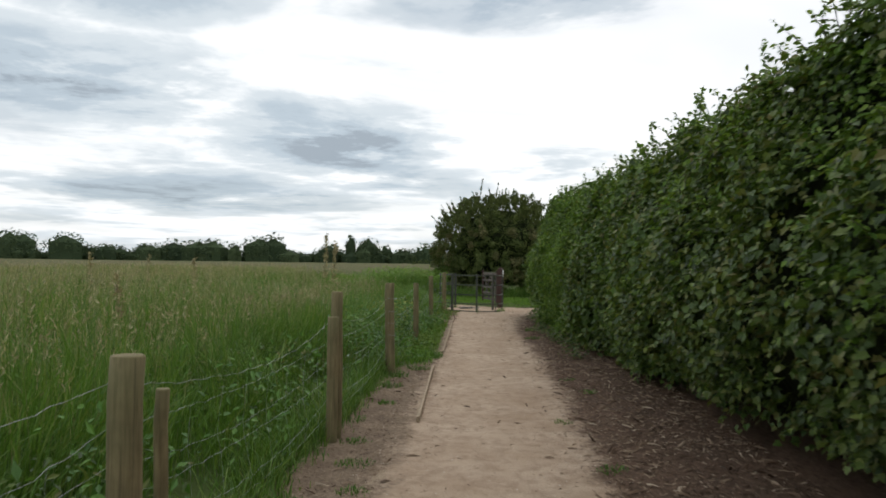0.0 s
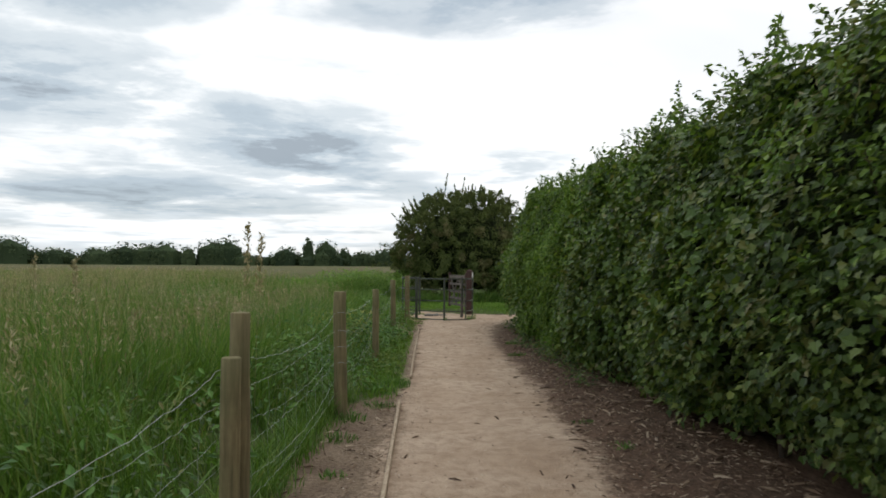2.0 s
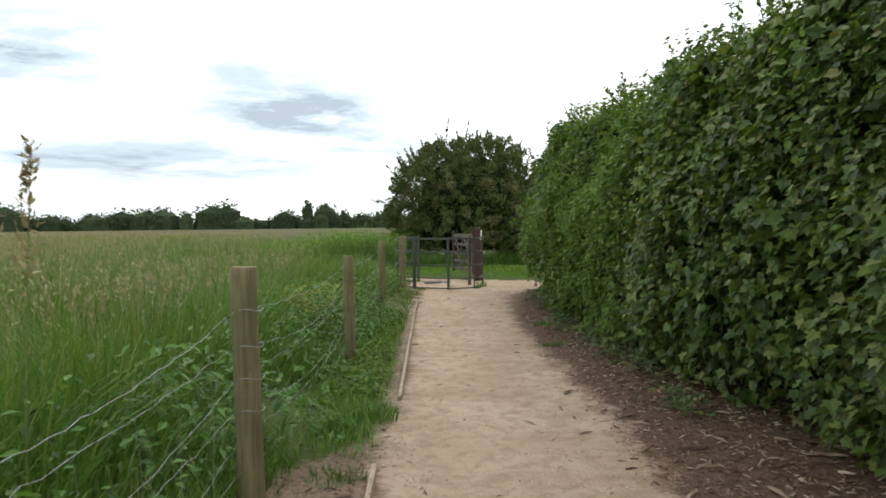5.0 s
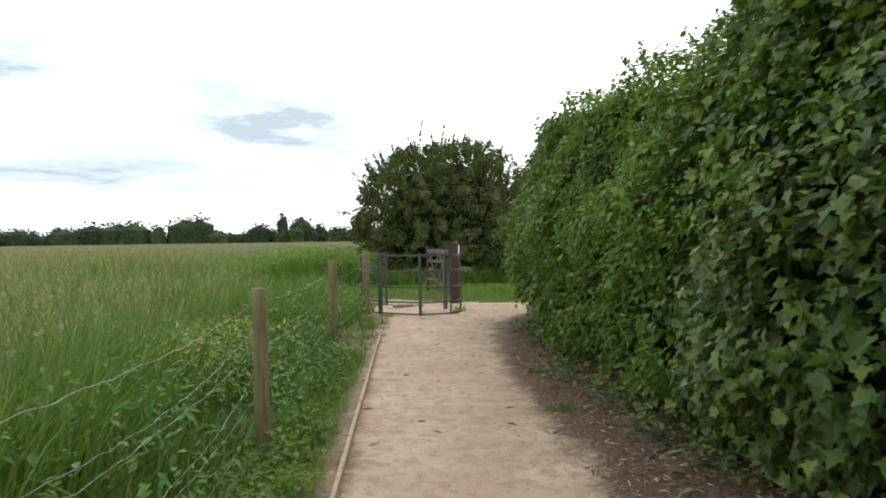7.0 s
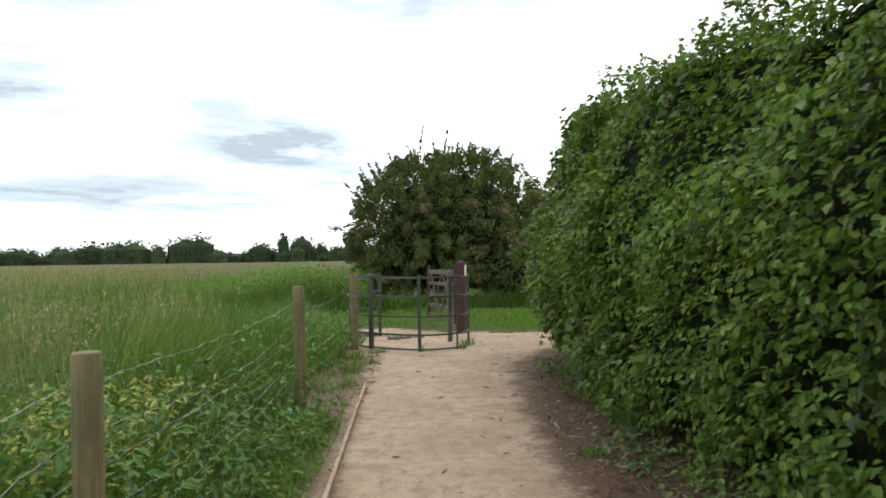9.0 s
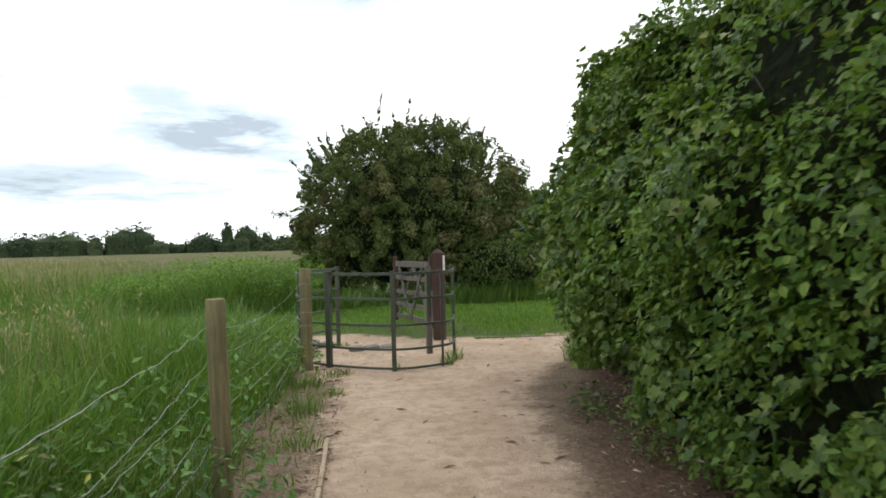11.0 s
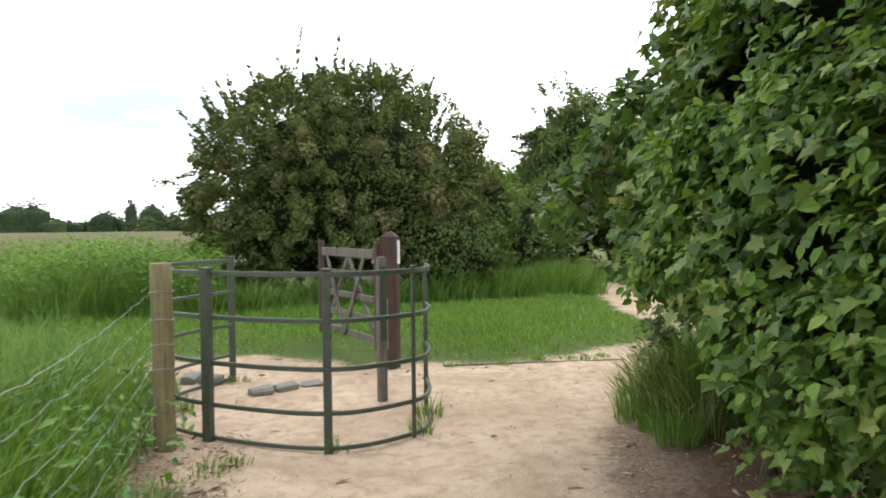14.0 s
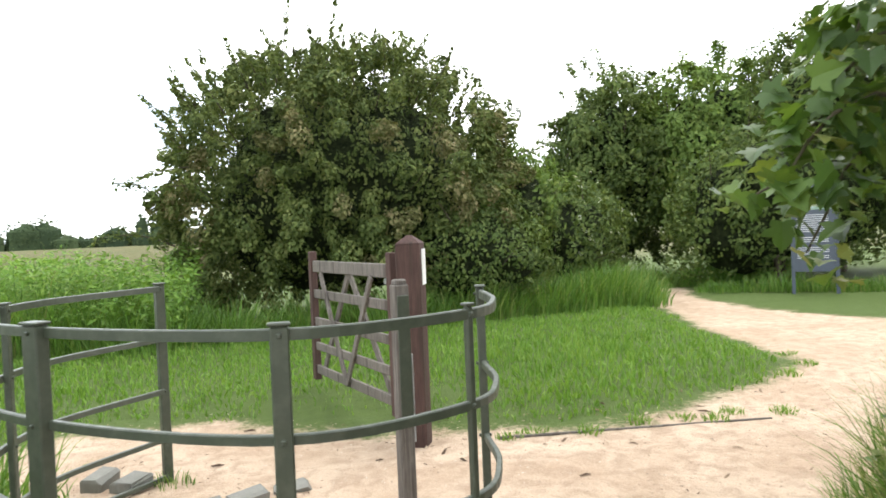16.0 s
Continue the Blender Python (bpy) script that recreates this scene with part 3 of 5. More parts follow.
def short_grass():
    n = 80000
    x, y = rng.uniform(-13, 7.2, n), rng.uniform(24.0, 33.5, n)
    s = signed(LAWN, x, y)
    p = np.stack([x, y, 0 * x], 1)
    keep = s > 0.14 * smooth_noise(p, 5, 21) + 0.03 + rng.uniform(-0.12, 0.05, n)
    worn = (np.hypot((x - 1.0) / 0.9, (y - 25.2) / 0.9) < rng.uniform(0.6, 1.3, n))
    keep &= ~(worn & (rng.uniform(size=n) < 0.8))
    x, y, s = x[keep], y[keep], s[keep]
    h = rng.uniform(0.03, 0.085, len(x)) * (0.55 + 0.45 * np.clip(s / 0.8, 0, 1)) * (1 + 0.5 * smooth_noise(np.stack([x, y, 0 * x], 1), 1.5, 22)) + 0.02
    tagged(new("lawn_grass", mesh_of("lawn_grass", *blades(on_ground(x, y), h, rng.uniform(0.010, 0.020, len(x)), rng.uniform(0.1, 1.0, len(x))), lawn_blade)), "short bright green grass beyond the gate", "grass", kind="stuff")


short_grass()


def rough_grass(name, label, spots, mat=meadow_blade, spread_=0.35, tall=0.5, count=250, wide=0.009):
    sets = []
    for x, y, r, t in spots:
        n = int(count * (r / spread_) ** 1.5)
        a, d = rng.uniform(0, 6.28, n), r * rng.uniform(0, 1, n) ** 0.6
        h = t * rng.uniform(0.65, 1.15) * rng.uniform(0.35, 1.05, n) * (1 - 0.35 * d / r)
        sets.append(blades(on_ground(x + d * np.cos(a), y + d * np.sin(a)), h, wide * rng.uniform(0.6, 1.3, n), rng.uniform(0.15, 0.9, n), a + rng.normal(size=n) * 0.7))
    return tagged(new(name, mesh_of(name, *merge(*sets), mat)), label, "grass", kind="stuff")


# long grass along the feet of the bushes beyond the lawn
rough_grass("long_grass", "long grass at the feet of the bushes beyond the lawn",
            [(x, 30.0 + 0.5 * math.sin(x * 1.7) + 0.12 * abs(x), 0.7, 0.75) for x in np.arange(-13, 2.2, 0.55)] + [(2.2 + 0.5 * i, 30.4 + 0.1 * i, 0.6, 0.8) for i in range(9)]
            + [(4.4 + 0.27 * i, 31.0 + 0.12 * i, 0.6, 1.0) for i in range(9)] + [(8.6 + 0.5 * i, 32.6 - 0.3 * i, 0.45, 0.5) for i in range(7)] + [(7.6 + 0.5 * i, 34.6, 0.7, 0.8) for i in range(8)], count=170, wide=0.016)
rough_grass("lawn_edge_tuft", "small grass tufts at the edge of the sand", [(2.0 + 0.3 * i + 0.1 * math.sin(i * 5), 24.2 + 0.08 * math.sin(i * 2.3), 0.1, 0.1) for i in range(8)] + [(4.9, 25.3, 0.12, 0.1), (5.3, 25.6, 0.12, 0.1), (5.45, 26.1, 0.12, 0.1)], lawn_blade, 0.1, count=50)
rough_grass("gate_tuft", "tufts of grass at the foot of the gate rails", [(1.40, 22.2, 0.13, 0.3), (1.28, 21.8, 0.1, 0.26), (0.66, 21.48, 0.08, 0.2), (-0.12, 23.9, 0.12, 0.2), (-0.55, 22.9, 0.2, 0.3), (-0.62, 21.9, 0.2, 0.35), (-0.15, 18.2, 0.16, 0.22), (-0.25, 19.4, 0.2, 0.28), (-0.05, 20.2, 0.14, 0.2), (-0.35, 20.6, 0.2, 0.3), (-0.1, 21.2, 0.12, 0.14), (0.05, 21.35, 0.1, 0.1)], meadow_blade, 0.12, count=60, wide=0.007)
rough_grass("path_tuft", "small green tufts growing in the mulch and dirt", [(1.95, 3.9, 0.12, 0.06), (2.2, 2.6, 0.1, 0.07), (0.0, 3.9, 0.16, 0.07), (-0.12, 4.6, 0.14, 0.07), (0.12, 3.2, 0.12, 0.06), (-0.1, 6.3, 0.12, 0.08), (1.75, 5.6, 0.1, 0.06), (0.06, 10.2, 0.2, 0.22), (-0.08, 9.8, 0.2, 0.2), (0.12, 10.45, 0.14, 0.14), (-0.2, 7.4, 0.16, 0.12), (-0.3, 5.4, 0.14, 0.1), (-0.28, 2.9, 0.14, 0.12), (-0.22, 8.3, 0.15, 0.16), (0.0, 9.0, 0.18, 0.14), (2.05, 8.2, 0.1, 0.06), (2.2, 7.2, 0.12, 0.06), (1.9, 13.6, 0.16, 0.10), (1.95, 15.2, 0.14, 0.10)], weed_leaf, 0.12, count=80, wide=0.007)
rough_grass("hedge_end_grass", "overgrown clump of long grass under the hedge end", [(3.05, 21.95, 0.22, 0.85), (3.25, 21.7, 0.3, 1.15), (3.5, 22.1, 0.36, 0.95), (3.85, 22.05, 0.4, 1.1), (3.0, 21.4, 0.25, 0.5), (2.85, 21.75, 0.14, 0.55), (3.35, 21.45, 0.3, 1.2), (3.6, 21.5, 0.4, 0.9), (4.0, 21.8, 0.4, 1.0), (2.85, 21.1, 0.16, 0.35), (3.2, 22.25, 0.2, 0.6)], meadow_blade, 0.35, count=480, wide=0.008)
rough_grass("hedge_end_straw", "withered grass stems in the clump under the hedge end", [(3.25, 21.8, 0.36, 0.9), (3.6, 22.0, 0.4, 0.95), (3.2, 21.4, 0.3, 0.6), (3.8, 21.7, 0.4, 0.8)], dry_blade, 0.35, count=420, wide=0.007)


def weeds():
    """Nettles and broad leaves along the foot of the fence."""
    sets = []
    n = 11000
    y = rng.uniform(-2, 22.3, n)
    x = -0.62 + rng.normal(size=n) * 0.36
    edge = np.where(y > 9.3, 0.12 - 0.02 * (y - 9), -0.42)
    clump = smooth_noise(np.stack([x, y, 0 * x], 1), 3.0, 31)
    keep = (x < edge - 0.12 + 0.18 * clump) & (clump > rng.uniform(-1.1, 0.5, n)) & (x > -2.2) & (((y > 8.5) & (y < 17)) | (rng.uniform(size=n) < 0.3))
    x, y, clump = x[keep], y[keep], clump[keep]
    top = np.clip(0.12 + (-x - 0.1) * 0.75 + 0.15 * clump, 0.05, 0.8)
    z = top * rng.uniform(0.15, 1.0, len(x)) ** 0.6
    at = np.stack([x, y, z], 1)
    out = unit(np.stack([0.5 + rng.normal(size=len(x)) * 0.5, rng.normal(size=len(x)) * 0.6 - 0.3, np.ones(len(x))], 1))
    k = len(at) // 3
    sets.append(leaves(OVAL, at[:k], out[:k], rng.uniform(0.03, 0.07, k), 0.4, 0.5))
    sets.append(leaves(SLIM, at[k:], out[k:], rng.uniform(0.05, 0.11, len(at) - k), 0.5, 0.5))
    tagged(new("weed", mesh_of("weed", *merge(*sets), weed_leaf)), "leafy green weeds and nettles along the fence foot", "weeds", kind="stuff")
    n = 2600
    y = rng.uniform(9.3, 21.0, n)
    x = -0.12 - 0.02 * (y - 9) + rng.normal(size=n) * 0.17
    h = rng.uniform(0.05, 0.2, n)
    ok = (x < 0.16 - 0.022 * (y - 9)) & ((y < 17) | (rng.uniform(size=n) < 0.18))
    tagged(new("verge_grass", mesh_of("verge_grass", *blades(on_ground(x[ok], y[ok]), h[ok], rng.uniform(0.006, 0.013, ok.sum()), rng.uniform(0.2, 1, ok.sum())), lawn_blade)), "short green grass between fence and path edging", "grass", kind="stuff")
    n = 5200
    y = rng.uniform(-2, 9.4, n)
    x = -0.50 + rng.normal(size=n) * 0.10 + 0.10 * smooth_noise(np.stack([y, 0 * y, 0 * y], 1), 3.0, 33)
    h = rng.uniform(0.08, 0.42, n) * np.clip((-x - 0.15) / 0.35, 0.2, 1)
    tagged(new("fence_foot_grass", mesh_of("fence_foot_grass", *blades(on_ground(x, y), h, rng.uniform(0.005, 0.011, n), rng.uniform(0.3, 1, n)), meadow_blade)), "rough grass leaning over the dirt below the fence", "grass", kind="stuff")
    m = 1500
    spot = rng.integers(0, 9, m)
    cx = np.array([2.05, 1.95, 2.1, 2.15, 2.3, 2.25, 2.05, 2.0, 2.2])[spot]
    cy = np.array([15.6, 14.8, 13.6, 12.6, 11.8, 16.6, 17.6, 18.8, 10.4])[spot]
    at = np.stack([cx + 0.22 + rng.normal(size=m) * 0.10, cy + rng.normal(size=m) * 0.26, rng.uniform(0.02, 0.22, m)], 1)
    tagged(new("hedge_foot_weed", mesh_of("hedge_foot_weed", *leaves(OVAL, at, unit(np.array((-0.3, -0.2, 1.0)) + rng.normal(size=(m, 3)) * 0.3), rng.uniform(0.03, 0.07, m), 0.2, 0.4), hedge_leaf)), "low weeds growing in the mulch at the hedge foot", "weeds", kind="stuff")
    m = 1700
    stalk = rng.integers(0, 14, m)
    at = np.stack([(3.2 + 0.17 * np.sin(np.arange(14) * 2.4))[stalk] + rng.normal(size=m) * 0.07 + 0.15 * (stalk % 5), (21.85 + 0.2 * np.cos(np.arange(14) * 1.7))[stalk] + rng.normal(size=m) * 0.045, rng.uniform(0.15, 1.0, m) * (0.7 + 0.3 * np.sin(np.arange(14) * 5.1))[stalk]], 1)
    tagged(new("nettle", mesh_of("nettle", *leaves(OVAL, at, unit(np.array((-0.4, -0.4, 0.8)) + rng.normal(size=(m, 3)) * 0.4), rng.uniform(0.04, 0.09, m), 0.5, 0.4), hedge_leaf)), "leafy nettles among the grass under the hedge end", "weeds", kind="stuff")
    # bright low leaves between the fence and the edging
    sets = []
    for k in range(85):
        cy = rng.uniform(9.6, 18.6)
        cx = -0.14 - 0.02 * (cy - 9) + rng.normal() * 0.15 - (0.1 if cy > 16 else 0)
        if cx > 0.06 - 0.022 * (cy - 9) or (cy > 16.2 and k % 3):
            continue
        r, tall, m = rng.uniform(0.08, 0.2), rng.uniform(0.05, 0.26), 45
        d, a = r * rng.uniform(0, 1, m) ** 0.6, rng.uniform(0, 6.28, m)
        at = np.stack([cx + d * np.cos(a), cy + d * np.sin(a), 0.01 + tall * rng.uniform(0.15, 1, m) * (1 - 0.5 * d / r)], 1)
        sets.append(leaves(OVAL if k % 2 else SLIM, at, unit(np.stack([np.cos(a) * 0.4, np.sin(a) * 0.4, 1 + 0 * a], 1)), rng.uniform(0.03, 0.07, m), 0.3, 0.35))
    tagged(new("verge_weed", mesh_of("verge_weed", *merge(*sets), bright_leaf)), "low bright green leafy weeds beside the path edging", "weeds", kind="stuff")
    # dark nettle beds under the tall grass
    m = 13000
    x, y = rng.uniform(-4.5, -0.75, m), rng.uniform(-1, 17, m)
    bed = smooth_noise(np.stack([x, y, 0 * x], 1), 1.5, 35)
    ok = bed > rng.uniform(-0.5, 0.6, m)
    x, y, bed = x[ok], y[ok], bed[ok]
    at = np.stack([x, y, rng.uniform(0.12, 0.62, len(x)) * (0.85 + 0.4 * bed)], 1)
    tagged(new("nettle_bed", mesh_of("nettle_bed", *leaves(SLIM, at, unit(np.array((0.2, -0.3, 1.0)) + rng.normal(size=at.shape) * 0.4), rng.uniform(0.04, 0.085, len(x)), 0.5, 0.5), hedge_leaf)), "dark leafy nettles among the tall grass", "weeds", kind="stuff")
    # yellow-green flowering clump behind the wire, and pale tall weeds
    m = 1500
    at = np.stack([-1.15 + rng.normal(size=m) * 0.27, 14.1 + rng.normal(size=m) * 0.55, rng.uniform(0.12, 0.72, m)], 1)
    mat = leaf_material("yellow_flower", [(0.2, (0.22, 0.26, 0.05)), (0.8, (0.42, 0.42, 0.12))], 0.6, 0.3)
    tagged(new("yellow_weed", mesh_of("yellow_weed", *leaves(SLIM, at, unit(rng.normal(size=(m, 3)) + UP), rng.uniform(0.035, 0.075, m)), mat)), "clump of yellow-green flowering weeds behind the wire", "weeds", kind="stuff")


weeds()


def litter():
    """Bark chips, twigs and grit lying on the ground."""
    n = 26000
    x, y = rng.uniform(1.2, 3.3, n), rng.uniform(-2, 22.5, n)
    s = signed(MULCH, x, y)
    keep = s - 0.35 > rng.uniform(-0.3, 0.25, n)
    x, y = x[keep], y[keep]
    a = rng.uniform(0, 6.28, len(x))
    at = on_ground(x, y) + UP * 0.006
    size = rng.uniform(0.015, 0.06, len(x)) * np.where(rng.uniform(size=len(x)) < 0.06, 2.6, 1)
    chips = scatter(CHIP, at, UP + rng.normal(size=at.shape) * 0.28, np.stack([np.cos(a), np.sin(a), 0 * a], 1), size)
    tagged(new("bark_chip", mesh_of("bark_chip", *chips, chip_mat)), "loose brown bark chips and twigs under the hedge", "mulch", kind="stuff")
    n = 13000
    x, y = rng.uniform(-1.2, 5, n), rng.uniform(-2, 25, n)
    s = signed(SAND, x, y)
    near_edge = np.abs(s) < 0.35
    keep = (s > -0.7) & (near_edge | (rng.uniform(size=n) < 0.30))
    x, y = x[keep], y[keep]
    a = rng.uniform(0, 6.28, len(x))
    at = on_ground(x, y) + UP * 0.004
    size = rng.uniform(0.012, 0.035, len(x)) * np.where(rng.uniform(size=len(x)) < 0.09, 3.2, 1)
    tagged(new("path_litter", mesh_of("path_litter", *scatter(CHIP, at, UP + rng.normal(size=at.shape) * 0.15, np.stack([np.cos(a), np.sin(a), 0 * a], 1), size), chip_mat)), "dry twigs and leaf scraps scattered on the path", "litter", kind="stuff")
    n = 3600
    y = np.concatenate([rng.uniform(-2, 9.6, n // 2), rng.uniform(16.5, 22.2, n // 2)])
    x = rng.uniform(-0.55, 0.25, n) - np.where(y > 12, 0.15, 0)
    a, at = rng.uniform(0, 6.28, n), on_ground(x, y) + UP * 0.005
    size = rng.uniform(0.012, 0.04, n) * np.where(rng.uniform(size=n) < 0.07, 3.0, 1)
    tagged(new("verge_litter", mesh_of("verge_litter", *scatter(CHIP, at, UP + rng.normal(size=at.shape) * 0.25, np.stack([np.cos(a), np.sin(a), 0 * a], 1), size), chip_mat)), "dead leaves and twigs on the bare dirt by the fence", "litter", kind="stuff")
    n = 22000
    x, y = rng.uniform(-1.2, 6, n), rng.uniform(-1, 27, n)
    keep = signed(SAND, x, y) > -0.25
    at = on_ground(x[keep], y[keep])
    tagged(new("grit", mesh_of("grit", *scatter(STONE, at, UP + rng.normal(size=at.shape) * 0.2, rng.normal(size=at.shape), rng.uniform(0.006, 0.020, len(at))), gravel_mat)), "fine pale grit lying on the path", "gravel", kind="stuff")


litter()

def seed_stalk(x, y, tall, seed, group="tall seed stalks"):
    """A tall stem with a loose pale plume."""
    g = np.random.default_rng(seed)
    ob = thing("grass_plume", (x, y, 0), "tall thin pale seed stalk standing above the meadow", "grass", group)
    t = np.linspace(0, 1, 8)
    line = np.stack([0.05 * t ** 2 * g.uniform(-1, 1), 0.05 * t ** 2 * g.uniform(-1, 1), tall * t], 1)
    part("stem", tube(line, np.linspace(0.005, 0.002, 8), 5), dry_blade, ob)
    m = 120
    w = g.uniform(0.70, 1.0, m)
    at = np.stack([np.interp(w, t, line[:, k]) for k in range(3)], 1) + g.normal(size=(m, 3)) * (0.020, 0.020, 0.01) * (1.3 - w)[:, None] * 2
    part("plume", mesh_of("plume", *scatter(SLIM, at, g.normal(size=(m, 3)), UP * 1.2 + g.normal(size=(m, 3)) * 0.5, g.uniform(0.03, 0.06, m)), seed_head), None, ob)["kind"] = "stuff"


for k, (x, y, tall) in enumerate(((-1.06, 7.5, 1.88), (-1.0, 7.62, 1.78), (-3.4, 9.2, 1.55), (-4.6, 8.4, 1.6), (-2.2, 4.6, 1.4), (-5.5, 12.0, 1.6))):
    seed_stalk(x, y, tall, 500 + k)


# ---- path edging ----
edging = thing("path_edging", (0, 0, 0), "weathered timber boards edging the sandy path", "edging", local=False)
for (ax, ay), (bx, by), hi in (((0.335, 5.45), (0.205, 9.1), 0.05), ((0.235, 10.85), (0.15, 13.9), 0.045), ((0.15, 13.95), (0.06, 17.2), 0.04), ((0.06, 17.25), (0.03, 18.4), 0.03)):
    long_, turn = math.hypot(bx - ax, by - ay), math.degrees(math.atan2(by - ay, bx - ax)) - 90
    part("edge_board", box(0.032, long_, hi + 0.06, pose((ax + bx) / 2, (ay + by) / 2, -0.06, 0, 0, turn), 0.005), board_wood, edging)
strip = thing("ground_strip", (2.9, 24.12, 0), "thin dark timber strip set flush in the sand", "edging")
part("edge_board", box(1.95, 0.018, 0.05, pose(0, 0, -0.042, 0, 0, -4.6), 0.004), grey_wood, strip)


# ---- wire fence ----
def round_post(radius, height, seed, lean=0.0):
    g = np.random.default_rng(seed)
    zs = np.array([-0.3, 0.0, 0.25, 0.55, 0.85, 1.0]) * height
    pts = np.stack([lean * zs + g.normal(size=6) * 0.003, g.normal(size=6) * 0.003, zs], 1)
    pts = np.concatenate([pts, [pts[-1] + (0, 0, 0.006)]])
    bm = tube(pts, radius * np.array([1.02, 1.02, 1.0, 0.99, 0.98, 0.97, 0.88]), 16)
    for f in bm.faces:
        f.smooth = len(f.verts) == 4
    return bm


fence = thing("wire_fence", (-0.4, 8, 0), "stock fence of round wooden posts and sagging galvanised wire", "fence", local=False)
POSTS = [(-0.50, -2.6, 1.16, 0.07), (-0.455, 1.19, 1.15, 0.070), (-0.32, 4.725, 1.272, 0.052), (-0.34, 8.45, 1.245, 0.066), (-0.39, 12.47, 1.135, 0.052), (-0.456, 17.0, 1.19, 0.056), (-0.43, 21.77, 1.215, 0.070)]
for i, (x, y, h, r) in enumerate(POSTS):
    ob = part("post", round_post(r, h, 40 + i, (0, 0.0, 0.0, -0.02, -0.01, -0.015, 0.0)[i]), post_wood, fence)
    ob.matrix_basis = pose(x, y, 0)
    for z in (1.04, 0.86, 0.70, 0.54, 0.38, 0.22):
        z = min(z, h - 0.1)
        part("staple", tube([(-r * 0.8, -0.012, z), (-r - 0.006, -0.010, z), (-r - 0.006, 0.010, z), (-r * 0.8, 0.012, z)], 0.0018, 5), galvanised, ob)
        if y in (8.45, 21.77) and z > 0.5:
            ring = [(r * 1.04 * math.cos(a), r * 1.04 * math.sin(a), z + 0.006 * math.sin(3 * a)) for a in np.linspace(0, 2 * math.pi, 17)]
            part("wire_tie", tube(ring, 0.0018, 5), galvanised, ob)
for x, y, h, r, s in ((-0.41, 1.43, 0.975, 0.031, 61), (-0.322, 4.575, 1.062, 0.050, 62)):
    part("brace_post", round_post(r, h, s), post_wood, fence, "shorter post set against its neighbour").matrix_basis = pose(x, y, 0)


def wire_line(a, b, sag, seed, wobble=0.006):
    g = np.random.default_rng(seed)
    t = np.linspace(0, 1, 46)
    p = np.asarray(a)[None] * (1 - t)[:, None] + np.asarray(b)[None] * t[:, None]
    p[:, 2] -= sag * 4 * t * (1 - t)
    p[:, 0] += (sag * 0.35) * np.sin(t * math.pi) * g.uniform(-1, 1)
    p[1:-1] += g.normal(size=(44, 3)) * wobble * (0.4, 0, 0.8)
    return p


LEVELS = (1.04, 0.86, 0.70, 0.54, 0.38, 0.22)
netting = []
for i, ((x0, y0, h0, r0), (x1, y1, h1, r1)) in enumerate(zip(POSTS, POSTS[1:])):
    lines = []
    for j, z in enumerate(LEVELS):
        zz = [min(z, h - 0.1) for h in (h0, h1)]
        side = -1
        line = wire_line((x0 + side * r0 * 0.98, y0, zz[0]), (x1 + side * r1 * 0.98, y1, zz[1]), 0.05 + 0.035 * ((i * 3 + j * 2) % 4), 100 + i * 10 + j)
        lines.append(line)
        part("wire", tube(line, 0.0010 if j else 0.0013, 5), galvanised, fence)
    for k in range(5, 45, 5):
        netting.append(np.stack([l[k] + rng.normal(size=3) * (0.004, 0.012, 0) for l in lines[1:]]))
for line in netting:
    part("stay", tube(line, 0.0008, 4), galvanised, fence)

# ---- kissing gate ----
def bowed(points, n=60):
    p = np.asarray(points, float)
    p = np.concatenate([[2 * p[0] - p[1]], p, [2 * p[-1] - p[-2]]])
    out = []
    for i in range(1, len(p) - 2):
        for t in np.linspace(0, 1, n // (len(p) - 3), endpoint=False):
            a, b, c, d = p[i - 1:i + 3]
            out.append(0.5 * (2 * b + (c - a) * t + (2 * a - 5 * b + 4 * c - d) * t * t + (3 * b - a - 3 * c + d) * t ** 3))
    return np.array(out + [p[-2]])


HOOP = bowed([(1.42, 22.42), (1.37, 22.02), (1.19, 21.70), (0.61, 21.49), (-0.16, 21.95), (-0.60, 22.55), (-0.60, 23.3), (-0.17, 23.98)])


def flat_bar(line, z, height, thick):
    """A flat bar bent along a line in plan."""
    t = unit(np.gradient(line, axis=0))
    nrm = np.stack([t[:, 1], -t[:, 0]], 1) * thick / 2
    bm, rings = bmesh.new(), []
    for p, q in zip(line, nrm):
        rings.append([bm.verts.new((*(p + s * q), z + dz)) for s, dz in ((-1, -height / 2), (1, -height / 2), (1, height / 2 - 0.004), (0.7, height / 2), (-0.7, height / 2), (-1, height / 2 - 0.004))])
    for u, v in zip(rings, rings[1:]):
        for i in range(6):
            bm.faces.new((u[i], u[(i + 1) % 6], v[(i + 1) % 6], v[i]))
    bm.faces.new(rings[0][::-1])
    bm.faces.new(rings[-1])
    return bm


